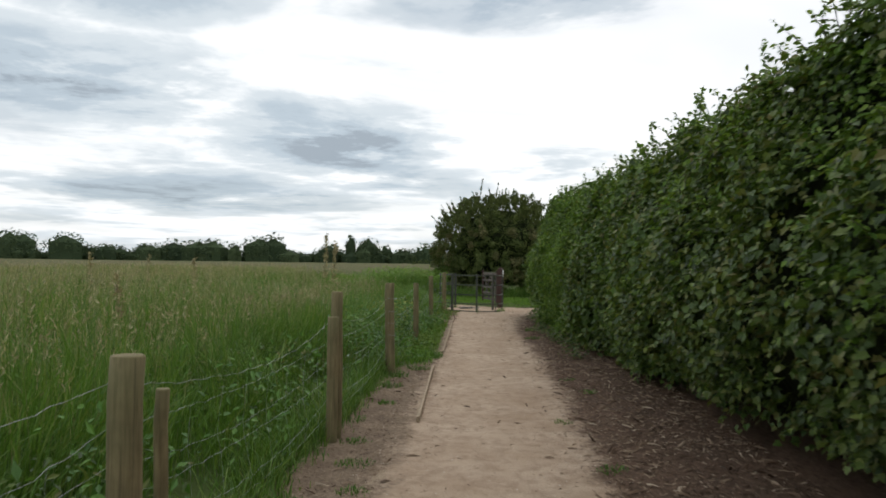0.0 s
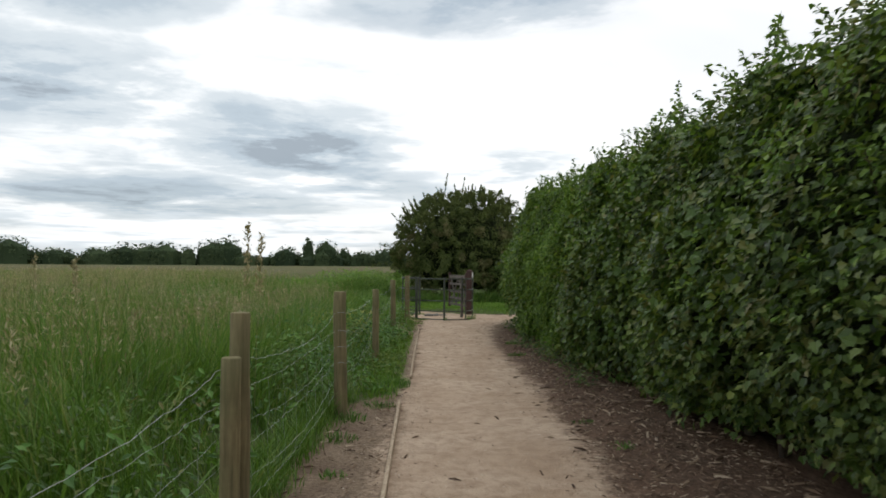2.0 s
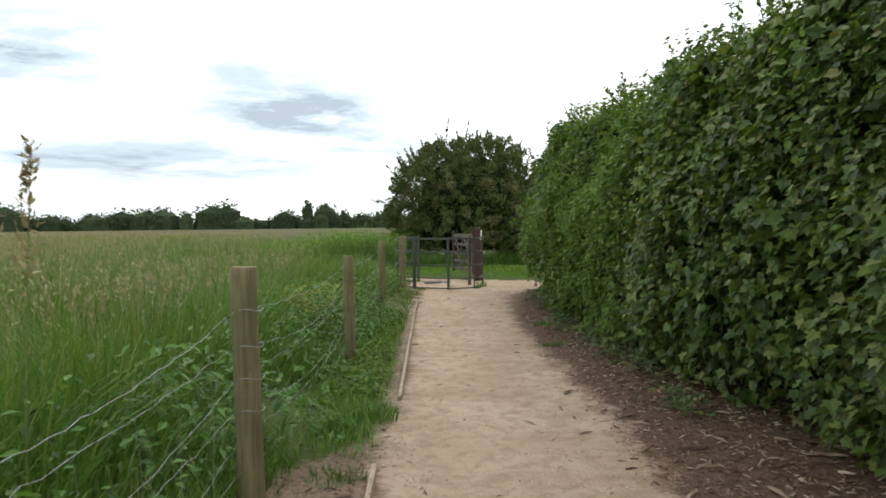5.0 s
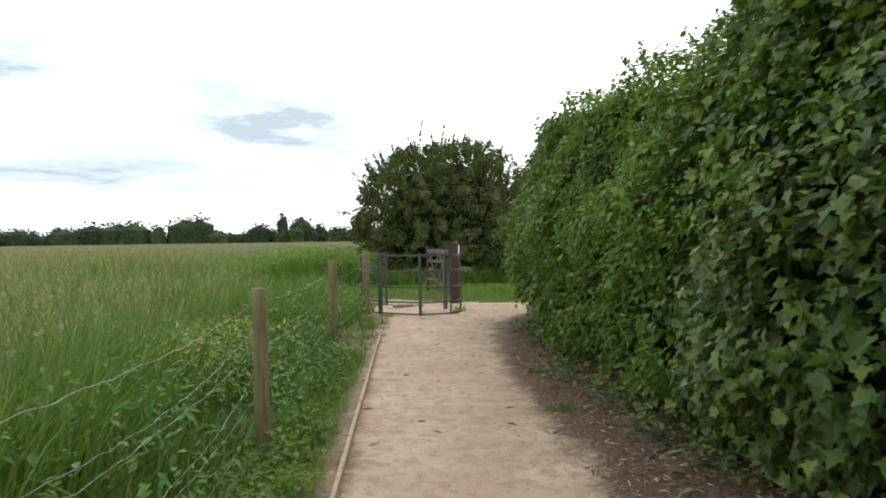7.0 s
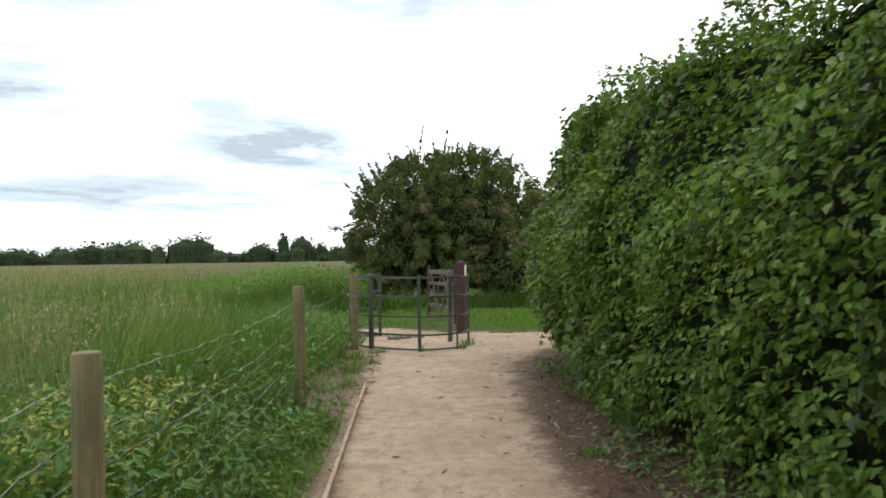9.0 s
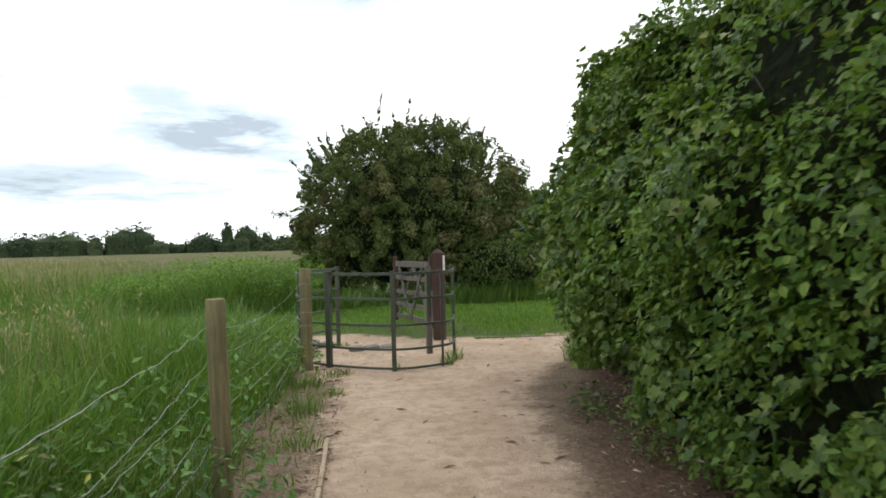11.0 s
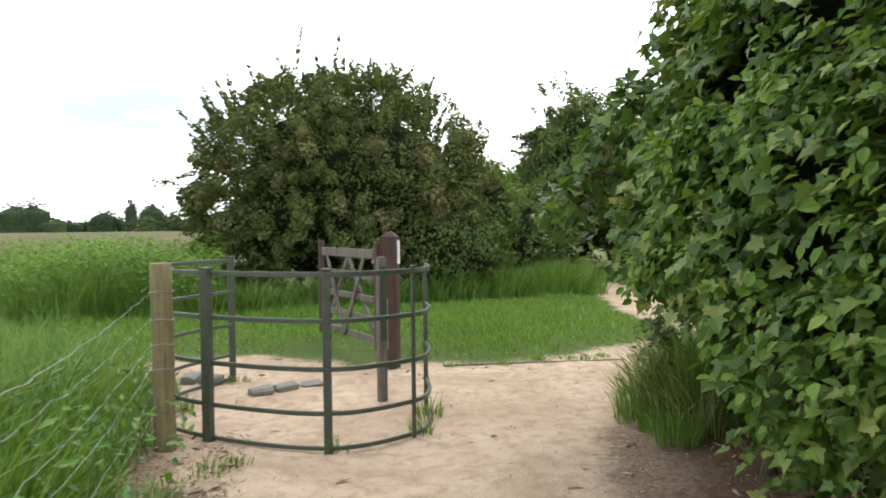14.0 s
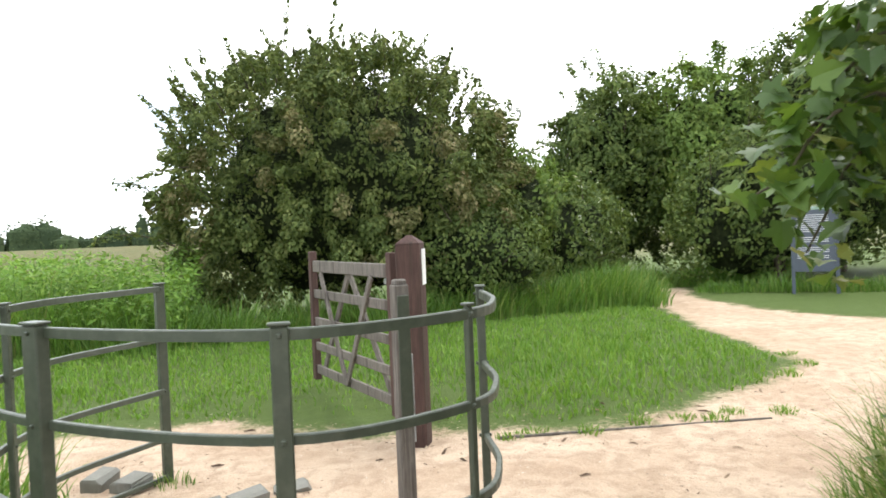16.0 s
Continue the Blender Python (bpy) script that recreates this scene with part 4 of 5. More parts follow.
hoop = thing("kissing_gate_enclosure", (0.4, 22.6, 0), "dark green painted metal hoop enclosure of a kissing gate", "gate", local=False)
for z, hh in ((0.02, 0.026), (0.245, 0.028), (0.53, 0.030), (0.84, 0.030), (1.14, 0.034)):
    part("rail", flat_bar(HOOP, z, hh, 0.022), green_paint, hoop)
for (x, y), w, d, turn in (((1.42, 22.44), 0.05, 0.035, 80), ((1.205, 21.71), 0.026, 0.026, 25), ((0.61, 21.475), 0.055, 0.03, 0), ((-0.175, 21.94), 0.075, 0.05, -38), ((-0.63, 22.95), 0.045, 0.03, 90), ((-0.17, 24.0), 0.055, 0.04, 35)):
    bar = part("upright", box(w, d, 1.165 + 0.12, pose(x, y, -0.12, 0, 0, turn), 0.005), green_paint, hoop)
    part("cap", box(w + 0.01, d + 0.01, 0.010, pose(x, y, 1.166, 0, 0, turn), 0.003), green_paint, bar)
    for z in (0.245, 0.53, 0.84, 1.14):
        part("bolt", box(0.014, d + 0.02, 0.014, pose(x, y, z - 0.007, 0, 0, turn), 0.003), green_paint, bar)

main_post = thing("gate_post", (1.52, 24.28, 0), "thick brown stained timber gate post with a pointed top", "post")
bm = box(0.165, 0.165, 1.34 + 0.3, pose(0, 0, -0.3), 0.008)
part("shaft", bm, brown_wood, main_post)
bm = bmesh.new()
bmesh.ops.create_cone(bm, cap_ends=True, segments=4, radius1=0.118, radius2=0.02, depth=0.055, matrix=pose(0, 0, 1.367, 0, 0, 45))
part("cap", bm, brown_wood, main_post)
part("plate", box(0.006, 0.10, 0.24, pose(0.0865, 0.02, 1.06), 0.002), plate_mat, main_post, "small white plate on the post side")
main_post.matrix_world = pose(1.385, 24.28, 0, 0, 0, -22)

clap = thing("clapping_post", (1.12, 22.82, 0), "slim weathered timber clapping post beside the hoop", "post")
part("shaft", box(0.075, 0.06, 1.17 + 0.25, pose(0, 0, -0.25), 0.006), grey_wood, clap)
part("face_plate", box(0.062, 0.008, 0.62, pose(0, -0.0345, 0.50), 0.002), green_paint, clap, "green painted metal face plate")
part("cap", box(0.062, 0.05, 0.03, pose(0, 0, 1.165), 0.008), grey_wood, clap)
part("strip", box(0.008, 0.05, 0.42, pose(0.043, 0, 0.42), 0.002), galvanised, clap, "pale metal strip")
clap.matrix_world = pose(1.12, 22.82, 0, 0, 0, 20)


def wooden_gate():
    """A five-barred leaf with crossed braces; x runs along the leaf from its hinge."""
    g = thing("wooden_gate", (1.42, 24.42, 0), "open weathered brown timber gate leaf with crossed braces", "gate")
    L = 1.72
    part("stile", box(0.075, 0.06, 1.14, pose(0.04, 0, 0.14), 0.006), brown_wood, g)
    part("stile", box(0.075, 0.06, 1.14, pose(L, 0, 0.14), 0.006), brown_wood, g)
    for z, h in ((0.20, 0.075), (0.41, 0.07), (0.63, 0.07), (0.87, 0.075), (1.10, 0.10)):
        part("rail", box(L - 0.06, 0.028, h, pose(L / 2 + 0.02, 0, z), 0.005), grey_wood, g)
    for x0, x1 in ((0.12, 0.92), (1.62, 0.92)):
        run, rise = x1 - x0, 0.92
        ang = math.degrees(math.atan2(rise, run))
        part("brace", box(math.hypot(run, rise), 0.022, 0.06, pose((x0 + x1) / 2, -0.027, 0.66, 0, -ang, 0) @ pose(0, 0, -0.03), 0.004), grey_wood, g)
    for x0, x1 in ((0.92, 0.35), (0.92, 1.45)):
        run, rise = x1 - x0, 0.88
        ang = math.degrees(math.atan2(rise, run))
        part("brace", box(math.hypot(run, rise), 0.022, 0.055, pose((x0 + x1) / 2, 0.027, 0.66, 0, -ang, 0) @ pose(0, 0, -0.03), 0.004), grey_wood, g)
    part("tag", box(0.05, 0.006, 0.06, pose(1.1, -0.018, 1.12), 0.001), plate_mat, g)
    for z in (0.3, 1.05):
        hinge = part("hinge", box(0.34, 0.008, 0.04, pose(0.1, -0.042, z), 0.002), galvanised, g)
        for x in (0.0, 0.1, 0.2):
            part("bolt", box(0.016, 0.008, 0.016, pose(x, -0.049, z + 0.012), 0.003), galvanised, hinge)
    g.matrix_world = pose(1.29, 24.42, 0, 0, 0, 108)


wooden_gate()

for i, (x, y, w, d, h, turn) in enumerate(((0.12, 23.35, 0.20, 0.13, 0.05, 20), (0.33, 23.48, 0.22, 0.12, 0.045, 28), (0.56, 23.6, 0.2, 0.11, 0.025, 12), (-0.35, 23.9, 0.2, 0.16, 0.06, 60), (-0.55, 24.0, 0.24, 0.12, 0.07, 75))):
    s = box(w, d, h + 0.04, None, 0.015)
    for v in s.verts:
        v.co += Vector(rng.normal(size=3)) * 0.006
    ob = part("stone_block", s, stone_mat)
    ob.matrix_world = pose(x, y, -0.04, 3, -4, turn)
    tagged(ob, "worn grey stone block half sunk in the sand", "stone", "stones by the gate")


# ---- information board ----
board = thing("information_board", (9.75, 31.3, 0), "dark blue-grey information board with pale print on two posts", "sign")
for x in (-0.36, 0.36):
    part("post", box(0.06, 0.06, 2.05 + 0.3, pose(x, 0, -0.3), 0.006), sign_mat, board)
panel = part("panel", box(0.67, 0.03, 1.62, pose(0, 0, 0.40), 0.004), sign_mat, board)
part("picture", box(0.54, 0.004, 0.30, pose(0.02, -0.018, 1.52), 0), picture_mat, panel, "pale green picture")
for i in range(22):
    if i in (9, 10, 14, 15):
        continue
    part("print_line", box(0.52 - 0.18 * ((i * 7) % 5 == 3), 0.003, 0.012, pose(-0.03 - 0.09 * ((i * 7) % 5 == 3), -0.017, 1.42 - i * 0.037), 0), print_mat, panel)
part("print_line", box(0.34, 0.003, 0.026, pose(-0.06, -0.017, 1.90), 0), print_mat, panel)
board.matrix_world = pose(9.75, 31.3, 0, 0, 0, -34)


# ---- hedge ----
def hedge_front(y):
    return np.interp(y, [-8, 3.5, 7, 11, 13, 17.3, 20, 21.2, 22.2], [2.95, 2.82, 2.74, 2.54, 2.42, 2.22, 2.24, 2.66, 3.4])


def hedge_top(y):
    return np.interp(y, [-5, 3, 5.5, 8.5, 11, 14, 16.5, 19, 20.5, 22], [3.6, 3.52, 3.42, 3.28, 3.32, 3.14, 3.42, 3.55, 3.45, 3.25]) + 0.09 * np.sin(y * 2.1 + 0.5) + 0.06 * np.sin(y * 4.7)


def hedge_surface(y, u, inset=0.0):
    """u 0..1 climbs the face, 1..2 crosses the top. Gives place and outward direction."""
    top = hedge_top(y)
    p0 = np.stack([0 * y, y, u], 1)
    bulge = 0.14 * smooth_noise(p0 * (1, 1, 3.0), 1.3, 51) + 0.12 * smooth_noise(p0 * (1, 1, 3.0), 3.4, 52)
    foot = np.interp(y, [-5, 5, 7.5, 10, 19.2, 19.6, 20.2, 22.5], [0.25, 0.22, 0.16, 0.10, 0.10, 0.80, 1.0, 1.0])
    f = np.clip(u, 0, 1)
    z = foot + (top - 0.35 - foot) * f
    tuck = np.interp(y, [4, 6, 9, 12, 15, 17.9, 18.6], [0.85, 0.75, 0.42, 0.30, 0.10, -0.06, 0.85]) * np.clip(1 - z / np.interp(y, [5, 9], [1.15, 0.8]), 0, 1) ** 1.3
    lean = (0.48 + np.interp(y, [17.5, 20.0], [0.04, 0.0])) * np.clip((z - 1.5) / 1.5, 0, 1) ** 1.3
    x = hedge_front(y) + tuck + lean - bulge + inset
    g = np.clip(u - 1, 0, 1)
    arc = np.clip(g / 0.25, 0, 1)
    x = x + 0.35 * np.sin(arc * math.pi / 2) + 1.9 * np.clip((g - 0.25) / 0.75, 0, 1)
    z = z + (0.35 + bulge * 0.6) * (1 - np.cos(arc * math.pi / 2)) - 2.0 * inset * arc
    ox = -np.cos(arc * math.pi / 2) - 0.05
    oz = np.sin(arc * math.pi / 2) + 0.18 * f - 0.25 * (f < 0.12)
    return np.stack([x, y, z], 1), unit(np.stack([ox, 0.25 * np.cos(y * 5), oz], 1))


def hedge_end(a, u, inset=0.0):
    """The rounded end of the hedge; a turns from the face (0) round to the back (1)."""
    ang = a * math.pi * 0.62
    r = 1.22 - inset * 0.8
    foot, top = 0.95 + 0.15 * np.sin(a * 9), hedge_top(np.full_like(a, 21.8))
    z = foot + (top - foot) * u
    p0 = np.stack([a * 3, u * 3, 0 * a], 1)
    z = np.minimum(z, top + 0.05 * np.sin(a * 7))
    close = np.clip(1 - (u - 1) * 5, 0.02, 1)
    swell = 1 + 0.16 * smooth_noise(p0, 1.6, 55) + 0.10 * np.sin(np.clip((z - 0.9) / 1.1, 0, 1) * math.pi) - 0.06 * np.clip((z - 1.8) / 1.4, 0, 1) ** 1.3
    swell = swell * close
    cx, cy = 4.0, 20.7
    x = cx - np.cos(ang) * r * swell
    y = cy + np.sin(ang) * (r * 0.82) * swell
    return np.stack([x, y, z], 1), unit(np.stack([-np.cos(ang), np.sin(ang), 0.25 + 0.6 * u ** 3], 1))


def make_hedge():
    hedge = thing("hedge", (3.8, 8, 0), "tall dense mixed field hedge of green leaves overhanging bark mulch", "hedge", local=False)
    # twiggy inside: inset near-black sheets stand for the shade behind the leaves
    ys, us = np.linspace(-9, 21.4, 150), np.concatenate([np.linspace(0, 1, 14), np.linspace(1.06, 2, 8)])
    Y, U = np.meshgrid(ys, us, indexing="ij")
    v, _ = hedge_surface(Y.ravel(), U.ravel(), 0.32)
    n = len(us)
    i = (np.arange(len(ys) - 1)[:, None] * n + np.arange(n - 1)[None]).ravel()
    part("inner_shade", mesh_of("inner_shade", v, np.stack([i, i + 1, i + n + 1, i + n], 1), shade_core_mat, True), None, hedge, "near-black sheet painted as the shaded twiggy inside of the hedge")
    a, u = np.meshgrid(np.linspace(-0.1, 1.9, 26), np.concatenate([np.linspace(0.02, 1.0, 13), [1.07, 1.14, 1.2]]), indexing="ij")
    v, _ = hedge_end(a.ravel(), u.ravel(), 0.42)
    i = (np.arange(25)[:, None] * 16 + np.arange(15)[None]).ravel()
    part("inner_shade", mesh_of("inner_end", v, np.stack([i, i + 1, i + 17, i + 16], 1), shade_core_mat, True), None, hedge, "near-black sheet painted as the shaded twiggy inside of the hedge end")
    # unseen far side of the hedge: near-black backing added against light leaking underneath
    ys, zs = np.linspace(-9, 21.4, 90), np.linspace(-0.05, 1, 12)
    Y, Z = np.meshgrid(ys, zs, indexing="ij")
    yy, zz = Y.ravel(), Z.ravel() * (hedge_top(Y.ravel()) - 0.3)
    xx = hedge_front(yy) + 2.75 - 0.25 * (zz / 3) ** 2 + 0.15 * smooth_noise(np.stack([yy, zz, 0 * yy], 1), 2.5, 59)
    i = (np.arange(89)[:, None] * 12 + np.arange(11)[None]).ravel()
    part("inner_shade", mesh_of("inner_back", np.stack([xx, yy, zz], 1), np.stack([i, i + 1, i + 13, i + 12], 1), shade_core_mat, True), None, hedge, "near-black backing added on the unseen far side of the hedge to keep light out")
    m = 9000
    yy = rng.uniform(-8, 21.4, m)
    zz = rng.uniform(0.05, 1, m) * (hedge_top(yy) - 0.2)
    at = np.stack([hedge_front(yy) + 2.85 - 0.25 * (zz / 3) ** 2 + rng.normal(size=m) * 0.1 + 0.15 * smooth_noise(np.stack([yy, zz, 0 * yy], 1), 2.5, 59), yy, zz], 1)
    part("foliage", mesh_of("back_foliage", *leaves(OVAL, at, np.tile((1.0, 0.0, 0.2), (m, 1)), rng.uniform(0.06, 0.11, m)), hedge_leaf), None, hedge, "leaves of the far side")
    # hollow under the overhanging end; a recessed near-black sheet paints its shade
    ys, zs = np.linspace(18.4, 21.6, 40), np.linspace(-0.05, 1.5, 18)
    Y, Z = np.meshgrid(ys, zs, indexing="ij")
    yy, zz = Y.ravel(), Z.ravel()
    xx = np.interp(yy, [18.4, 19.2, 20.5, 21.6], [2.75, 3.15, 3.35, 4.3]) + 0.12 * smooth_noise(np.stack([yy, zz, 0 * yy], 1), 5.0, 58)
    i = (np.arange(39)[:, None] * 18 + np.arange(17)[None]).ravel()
    part("inner_shade", mesh_of("inner_hollow", np.stack([xx, yy, zz], 1), np.stack([i, i + 1, i + 19, i + 18], 1), shade_core_mat, True), None, hedge, "near-black sheet standing for the shade and dead twigs of the hollow")
    m = 1500
    yy, zz = rng.uniform(18.6, 21.5, m), rng.uniform(0.05, 1.2, m)
    at = np.stack([np.interp(yy, [18.4, 19.2, 20.5, 21.6], [2.6, 2.95, 3.15, 4.1]) + rng.normal(size=m) * 0.1, yy, zz], 1)
    part("foliage", mesh_of("hollow_foliage", *leaves(SLIM, at, unit(np.array((-1.0, -0.4, 0.3)) + rng.normal(size=(m, 3)) * 0.5), rng.uniform(0.03, 0.09, m)), dry_blade), None, hedge, "withered leaves in the hollow")
    # stems along the foot
    for k, y in enumerate(np.arange(-3, 22, 0.62)):
        y = y + 0.2 * math.sin(k * 3.1)
        x = float(hedge_front(y)) + float(np.interp(y, [4, 8], [1.15, 0.62])) + 0.15 * math.sin(k * 1.9)
        z = np.linspace(-0.1, 1.3, 6)
        pts = np.stack([x + 0.06 * np.sin(z * 3 + k), y + 0.07 * np.cos(z * 2.5 + k * 2), z], 1)
        part("stem", tube(pts, np.linspace(0.035, 0.018, 6) * (1 + 0.4 * math.sin(k * 2.7)), 7), bark_wood, hedge, "", True)
    # leaves
    def patch(y0, y1, u0, u1, n, shape, lo, hi, seed):
        y, u = rng.uniform(y0, y1, n), rng.uniform(u0, u1, n)
        thick = smooth_noise(np.stack([y * 1.0, u * 3.2, 0 * y], 1), 5.5, seed + 1)
        keep = (thick > -0.16 + rng.normal(size=n) * 0.14)
        at, out = hedge_surface(y, u)
        at = at + out * (rng.normal(size=(n, 1)) * 0.05 + 0.17 * thick[:, None] - 0.08)
        at, out = at[keep], out[keep]
        return leaves(shape, at, out, rng.uniform(lo, hi, len(at)), 0.5, 0.5)

    def sprays(y0, y1, u0, u1, count, each, shape, lo, hi, reach, seed):
        """Arching leafy twigs that stand proud of the face; gives the old leaves and the young ones at the tips."""
        g = np.random.default_rng(seed)
        y, u = g.uniform(y0, y1, count), g.uniform(u0, u1, count)
        drift = smooth_noise(np.stack([y, u * 3, 0 * y], 1), 2.2, seed)
        ok = drift > g.uniform(-0.55, 0.45, count)
        root, out = hedge_surface(y[ok], u[ok])
        k = len(root)
        way = unit(out + g.normal(size=(k, 3)) * (0.25, 0.75, 0.25) + UP * g.uniform(-0.45, 0.55, (k, 1)))
        long_ = reach * g.uniform(0.5, 1.5, (k, 1))
        side = unit(np.cross(way, UP))
        i = np.repeat(np.arange(k), each)
        w = g.uniform(0.0, 1.0, (len(i), 1))
        flank = np.where(g.uniform(size=(len(i), 1)) < 0.5, 1.0, -1.0)
        at = root[i] - out[i] * 0.20 + way[i] * long_[i] * w - UP * 0.35 * long_[i] * w ** 2 + side[i] * flank * 0.02 + g.normal(size=(len(i), 3)) * 0.014
        facing = unit(out[i] * 0.45 + UP * 0.85 + way[i] * 0.25 + g.normal(size=(len(i), 3)) * 0.42)
        tip = way[i] * 0.55 + side[i] * flank * 0.75 * (1.1 - w) - UP * 0.45 + g.normal(size=(len(i), 3)) * 0.2
        size = g.uniform(lo, hi, len(i)) * (1.1 - 0.45 * w[:, 0])
        young = (w[:, 0] > 0.74) & (g.uniform(size=len(i)) < 0.4)
        return [scatter(shape, at[m], facing[m], tip[m], size[m]) for m in (~young, young)]

    young = []
    sets = [patch(-4, 12.5, 0, 1.0, 19000, LOBED, 0.035, 0.078, 71), patch(-8, 14, 1.0, 2.0, 15000, OVAL, 0.05, 0.09, 72), patch(0, 13, 0.0, 1.0, 11000, LOBED, 0.045, 0.08, 73)]
    a, b = sprays(-1.5, 9.5, 0.03, 1.12, 2300, 13, LOBED, 0.05, 0.09, 0.26, 171)
    sets.append(a)
    young.append(b)
    part("foliage", mesh_of("foliage", *merge(*sets), hedge_leaf), None, hedge)
    # last patch: paler young growth up high, also imitating light from above
    sets = [patch(11.5, 20.6, 0, 1.0, 22000, OVAL, 0.04, 0.08, 81), patch(12, 21.2, 1.0, 2.0, 12000, OVAL, 0.045, 0.08, 82), patch(-2, 13, 0.62, 1.2, 9000, OVAL, 0.04, 0.075, 84)]
    a, b = sprays(11.5, 18.5, 0.02, 1.12, 1700, 15, OVAL, 0.045, 0.08, 0.24, 181)
    sets.append(a)
    young.append(b)
    # droopy oval sprays, in the paler green for lit tips on the upper half
    a, b = sprays(-1.5, 9.0, 0.35, 1.15, 1300, 13, OVAL, 0.05, 0.09, 0.28, 183)
    sets.append(a)
    young.append(b)
    a, b = sprays(15.2, 20.4, 0.02, 1.05, 560, 13, LOBED, 0.05, 0.095, 0.22, 182)
    sets.append(a)
    young.append(b)
    part("foliage", mesh_of("foliage", *merge(*sets), hornbeam_leaf), None, hedge, "lighter green small-leaved stretch, with paler upper leaves imitating light from above")
    # broad lobed leaves, in drifts along the face and round the end
    sets = [patch(15.5, 21.3, 0.05, 1.0, 3000, BROAD, 0.05, 0.09, 91), patch(6.5, 12.5, 0.0, 1.05, 4200, BROAD, 0.06, 0.11, 83)]
    for y0, y1, count, seed in ((6.6, 12.4, 1500, 191), (18.4, 21.0, 380, 192)):
        a, b = sprays(y0, y1, 0.03, 1.1, count, 10, BROAD, 0.06, 0.125, 0.28, seed)
        sets.append(a)
        young.append(b)
    n = 11000
    a, u = np.where(rng.uniform(size=n) < 0.8, rng.uniform(-0.12, 1.1, n), rng.uniform(1.0, 1.85, n)), rng.uniform(0, 1.17, n) ** 0.9
    at, out = hedge_end(a, u)
    thick = smooth_noise(np.stack([a * 4, u * 4, 0 * a], 1), 2.6, 93)
    keep = thick > -0.25 + rng.normal(size=n) * 0.15
    at = at + out * (rng.normal(size=(n, 1)) * 0.12 + 0.08 * thick[:, None])
    sets.append(leaves(BROAD, at[keep], out[keep], rng.uniform(0.06, 0.115, keep.sum()), 0.55, 0.5))
    part("foliage", mesh_of("foliage", *merge(*sets), sycamore_leaf), None, hedge, "broad lobed sycamore leaves")
    part("foliage", mesh_of("young_foliage", *merge(*young), young_leaf), None, hedge, "pale young leaves at the twig tips")
    # shoots standing out of the top and face
    sets, bm_all = [], bmesh.new()
    tmp = bpy.data.meshes.new("shoot")
    for k in range(150):
        y = rng.uniform(-1, 21)
        u = rng.choice([rng.uniform(1.0, 1.28), rng.uniform(0.5, 1.0)], p=[0.75, 0.25])
        at, out = hedge_surface(np.array([y]), np.array([u]))
        d = unit(out[0] * 0.5 + UP * 0.8 + rng.normal(size=3) * 0.3)
        long_ = rng.uniform(0.15, 0.42) * (1 if u > 1 else 0.6)
        t = np.linspace(0, 1, 5)[:, None]
        pts = at[0] - d * 0.15 + d * (long_ + 0.15) * t + np.array((0, 0, -0.06)) * t ** 2
        one = tube(pts, np.linspace(0.005, 0.002, 5), 4)
        one.to_mesh(tmp)
        one.free()
        bm_all.from_mesh(tmp)
        m = int(10 + long_ * 30)
        w = rng.uniform(0.3, 1.05, m)
        p = pts[0] + d * (long_ + 0.15) * w[:, None] + np.array((0, 0, -0.06)) * w[:, None] ** 2
        sets.append(leaves(OVAL, p, unit(rng.normal(size=(m, 3)) + UP * 0.4 + out[0] * 0.3), rng.uniform(0.035, 0.075, m), 0.3, 0.4))
    tagged(part("shoot", bm_all, bark_wood, hedge), kind="stuff")
    part("foliage", mesh_of("shoot_foliage", *merge(*sets), hornbeam_leaf), None, hedge, "young leafy shoots")


make_hedge()


def hanging_spray(root, tip, count, lo, hi, seed):
    """A leafy branch that hangs out of the hedge end."""
    g = np.random.default_rng(seed)
    t = np.linspace(0, 1, 9)[:, None]
    root, tip = np.asarray(root, float), np.asarray(tip, float)
    line = root * (1 - t) + tip * t + np.array((0, 0, 0.18)) * np.sin(t * math.pi) + g.normal(size=(9, 3)) * 0.015
    ob = thing("hedge_branch", tuple(root), "leafy sycamore branch hanging out of the hedge end", "branch", "hanging branches")
    bm = tube(line - root, np.linspace(0.012, 0.004, 9), 6)
    part("twig", bm, bark_wood, ob)
    w = g.uniform(0.15, 1.05, count) ** 0.8
    at = np.stack([np.interp(w, t[:, 0], line[:, k]) for k in range(3)], 1) + np.clip(g.normal(size=(count, 3)), -1.6, 1.6) * (0.075, 0.09, 0.075)
    out = unit(g.normal(size=(count, 3)) + np.array((-0.5, -0.5, 0.5)))
    v, f = leaves(BROAD, at - root, out, g.uniform(lo, hi, count), 0.7, 0.35)
    part("leaves", mesh_of("leaves", v, f, sycamore_leaf), None, ob)


for k, (a, b, c) in enumerate((((2.75, 21.2, 1.75), (2.1, 21.5, 1.43), 75), ((2.8, 21.2, 2.3), (2.38, 21.5, 1.8), 100), ((2.75, 21.4, 1.75), (2.31, 21.5, 1.3), 75), ((2.8, 21.3, 2.0), (2.28, 21.55, 1.62), 95), ((2.6, 20.6, 1.6), (2.35, 20.9, 1.25), 50))):
    hanging_spray(a, b, c, 0.05, 0.11, 200 + k)


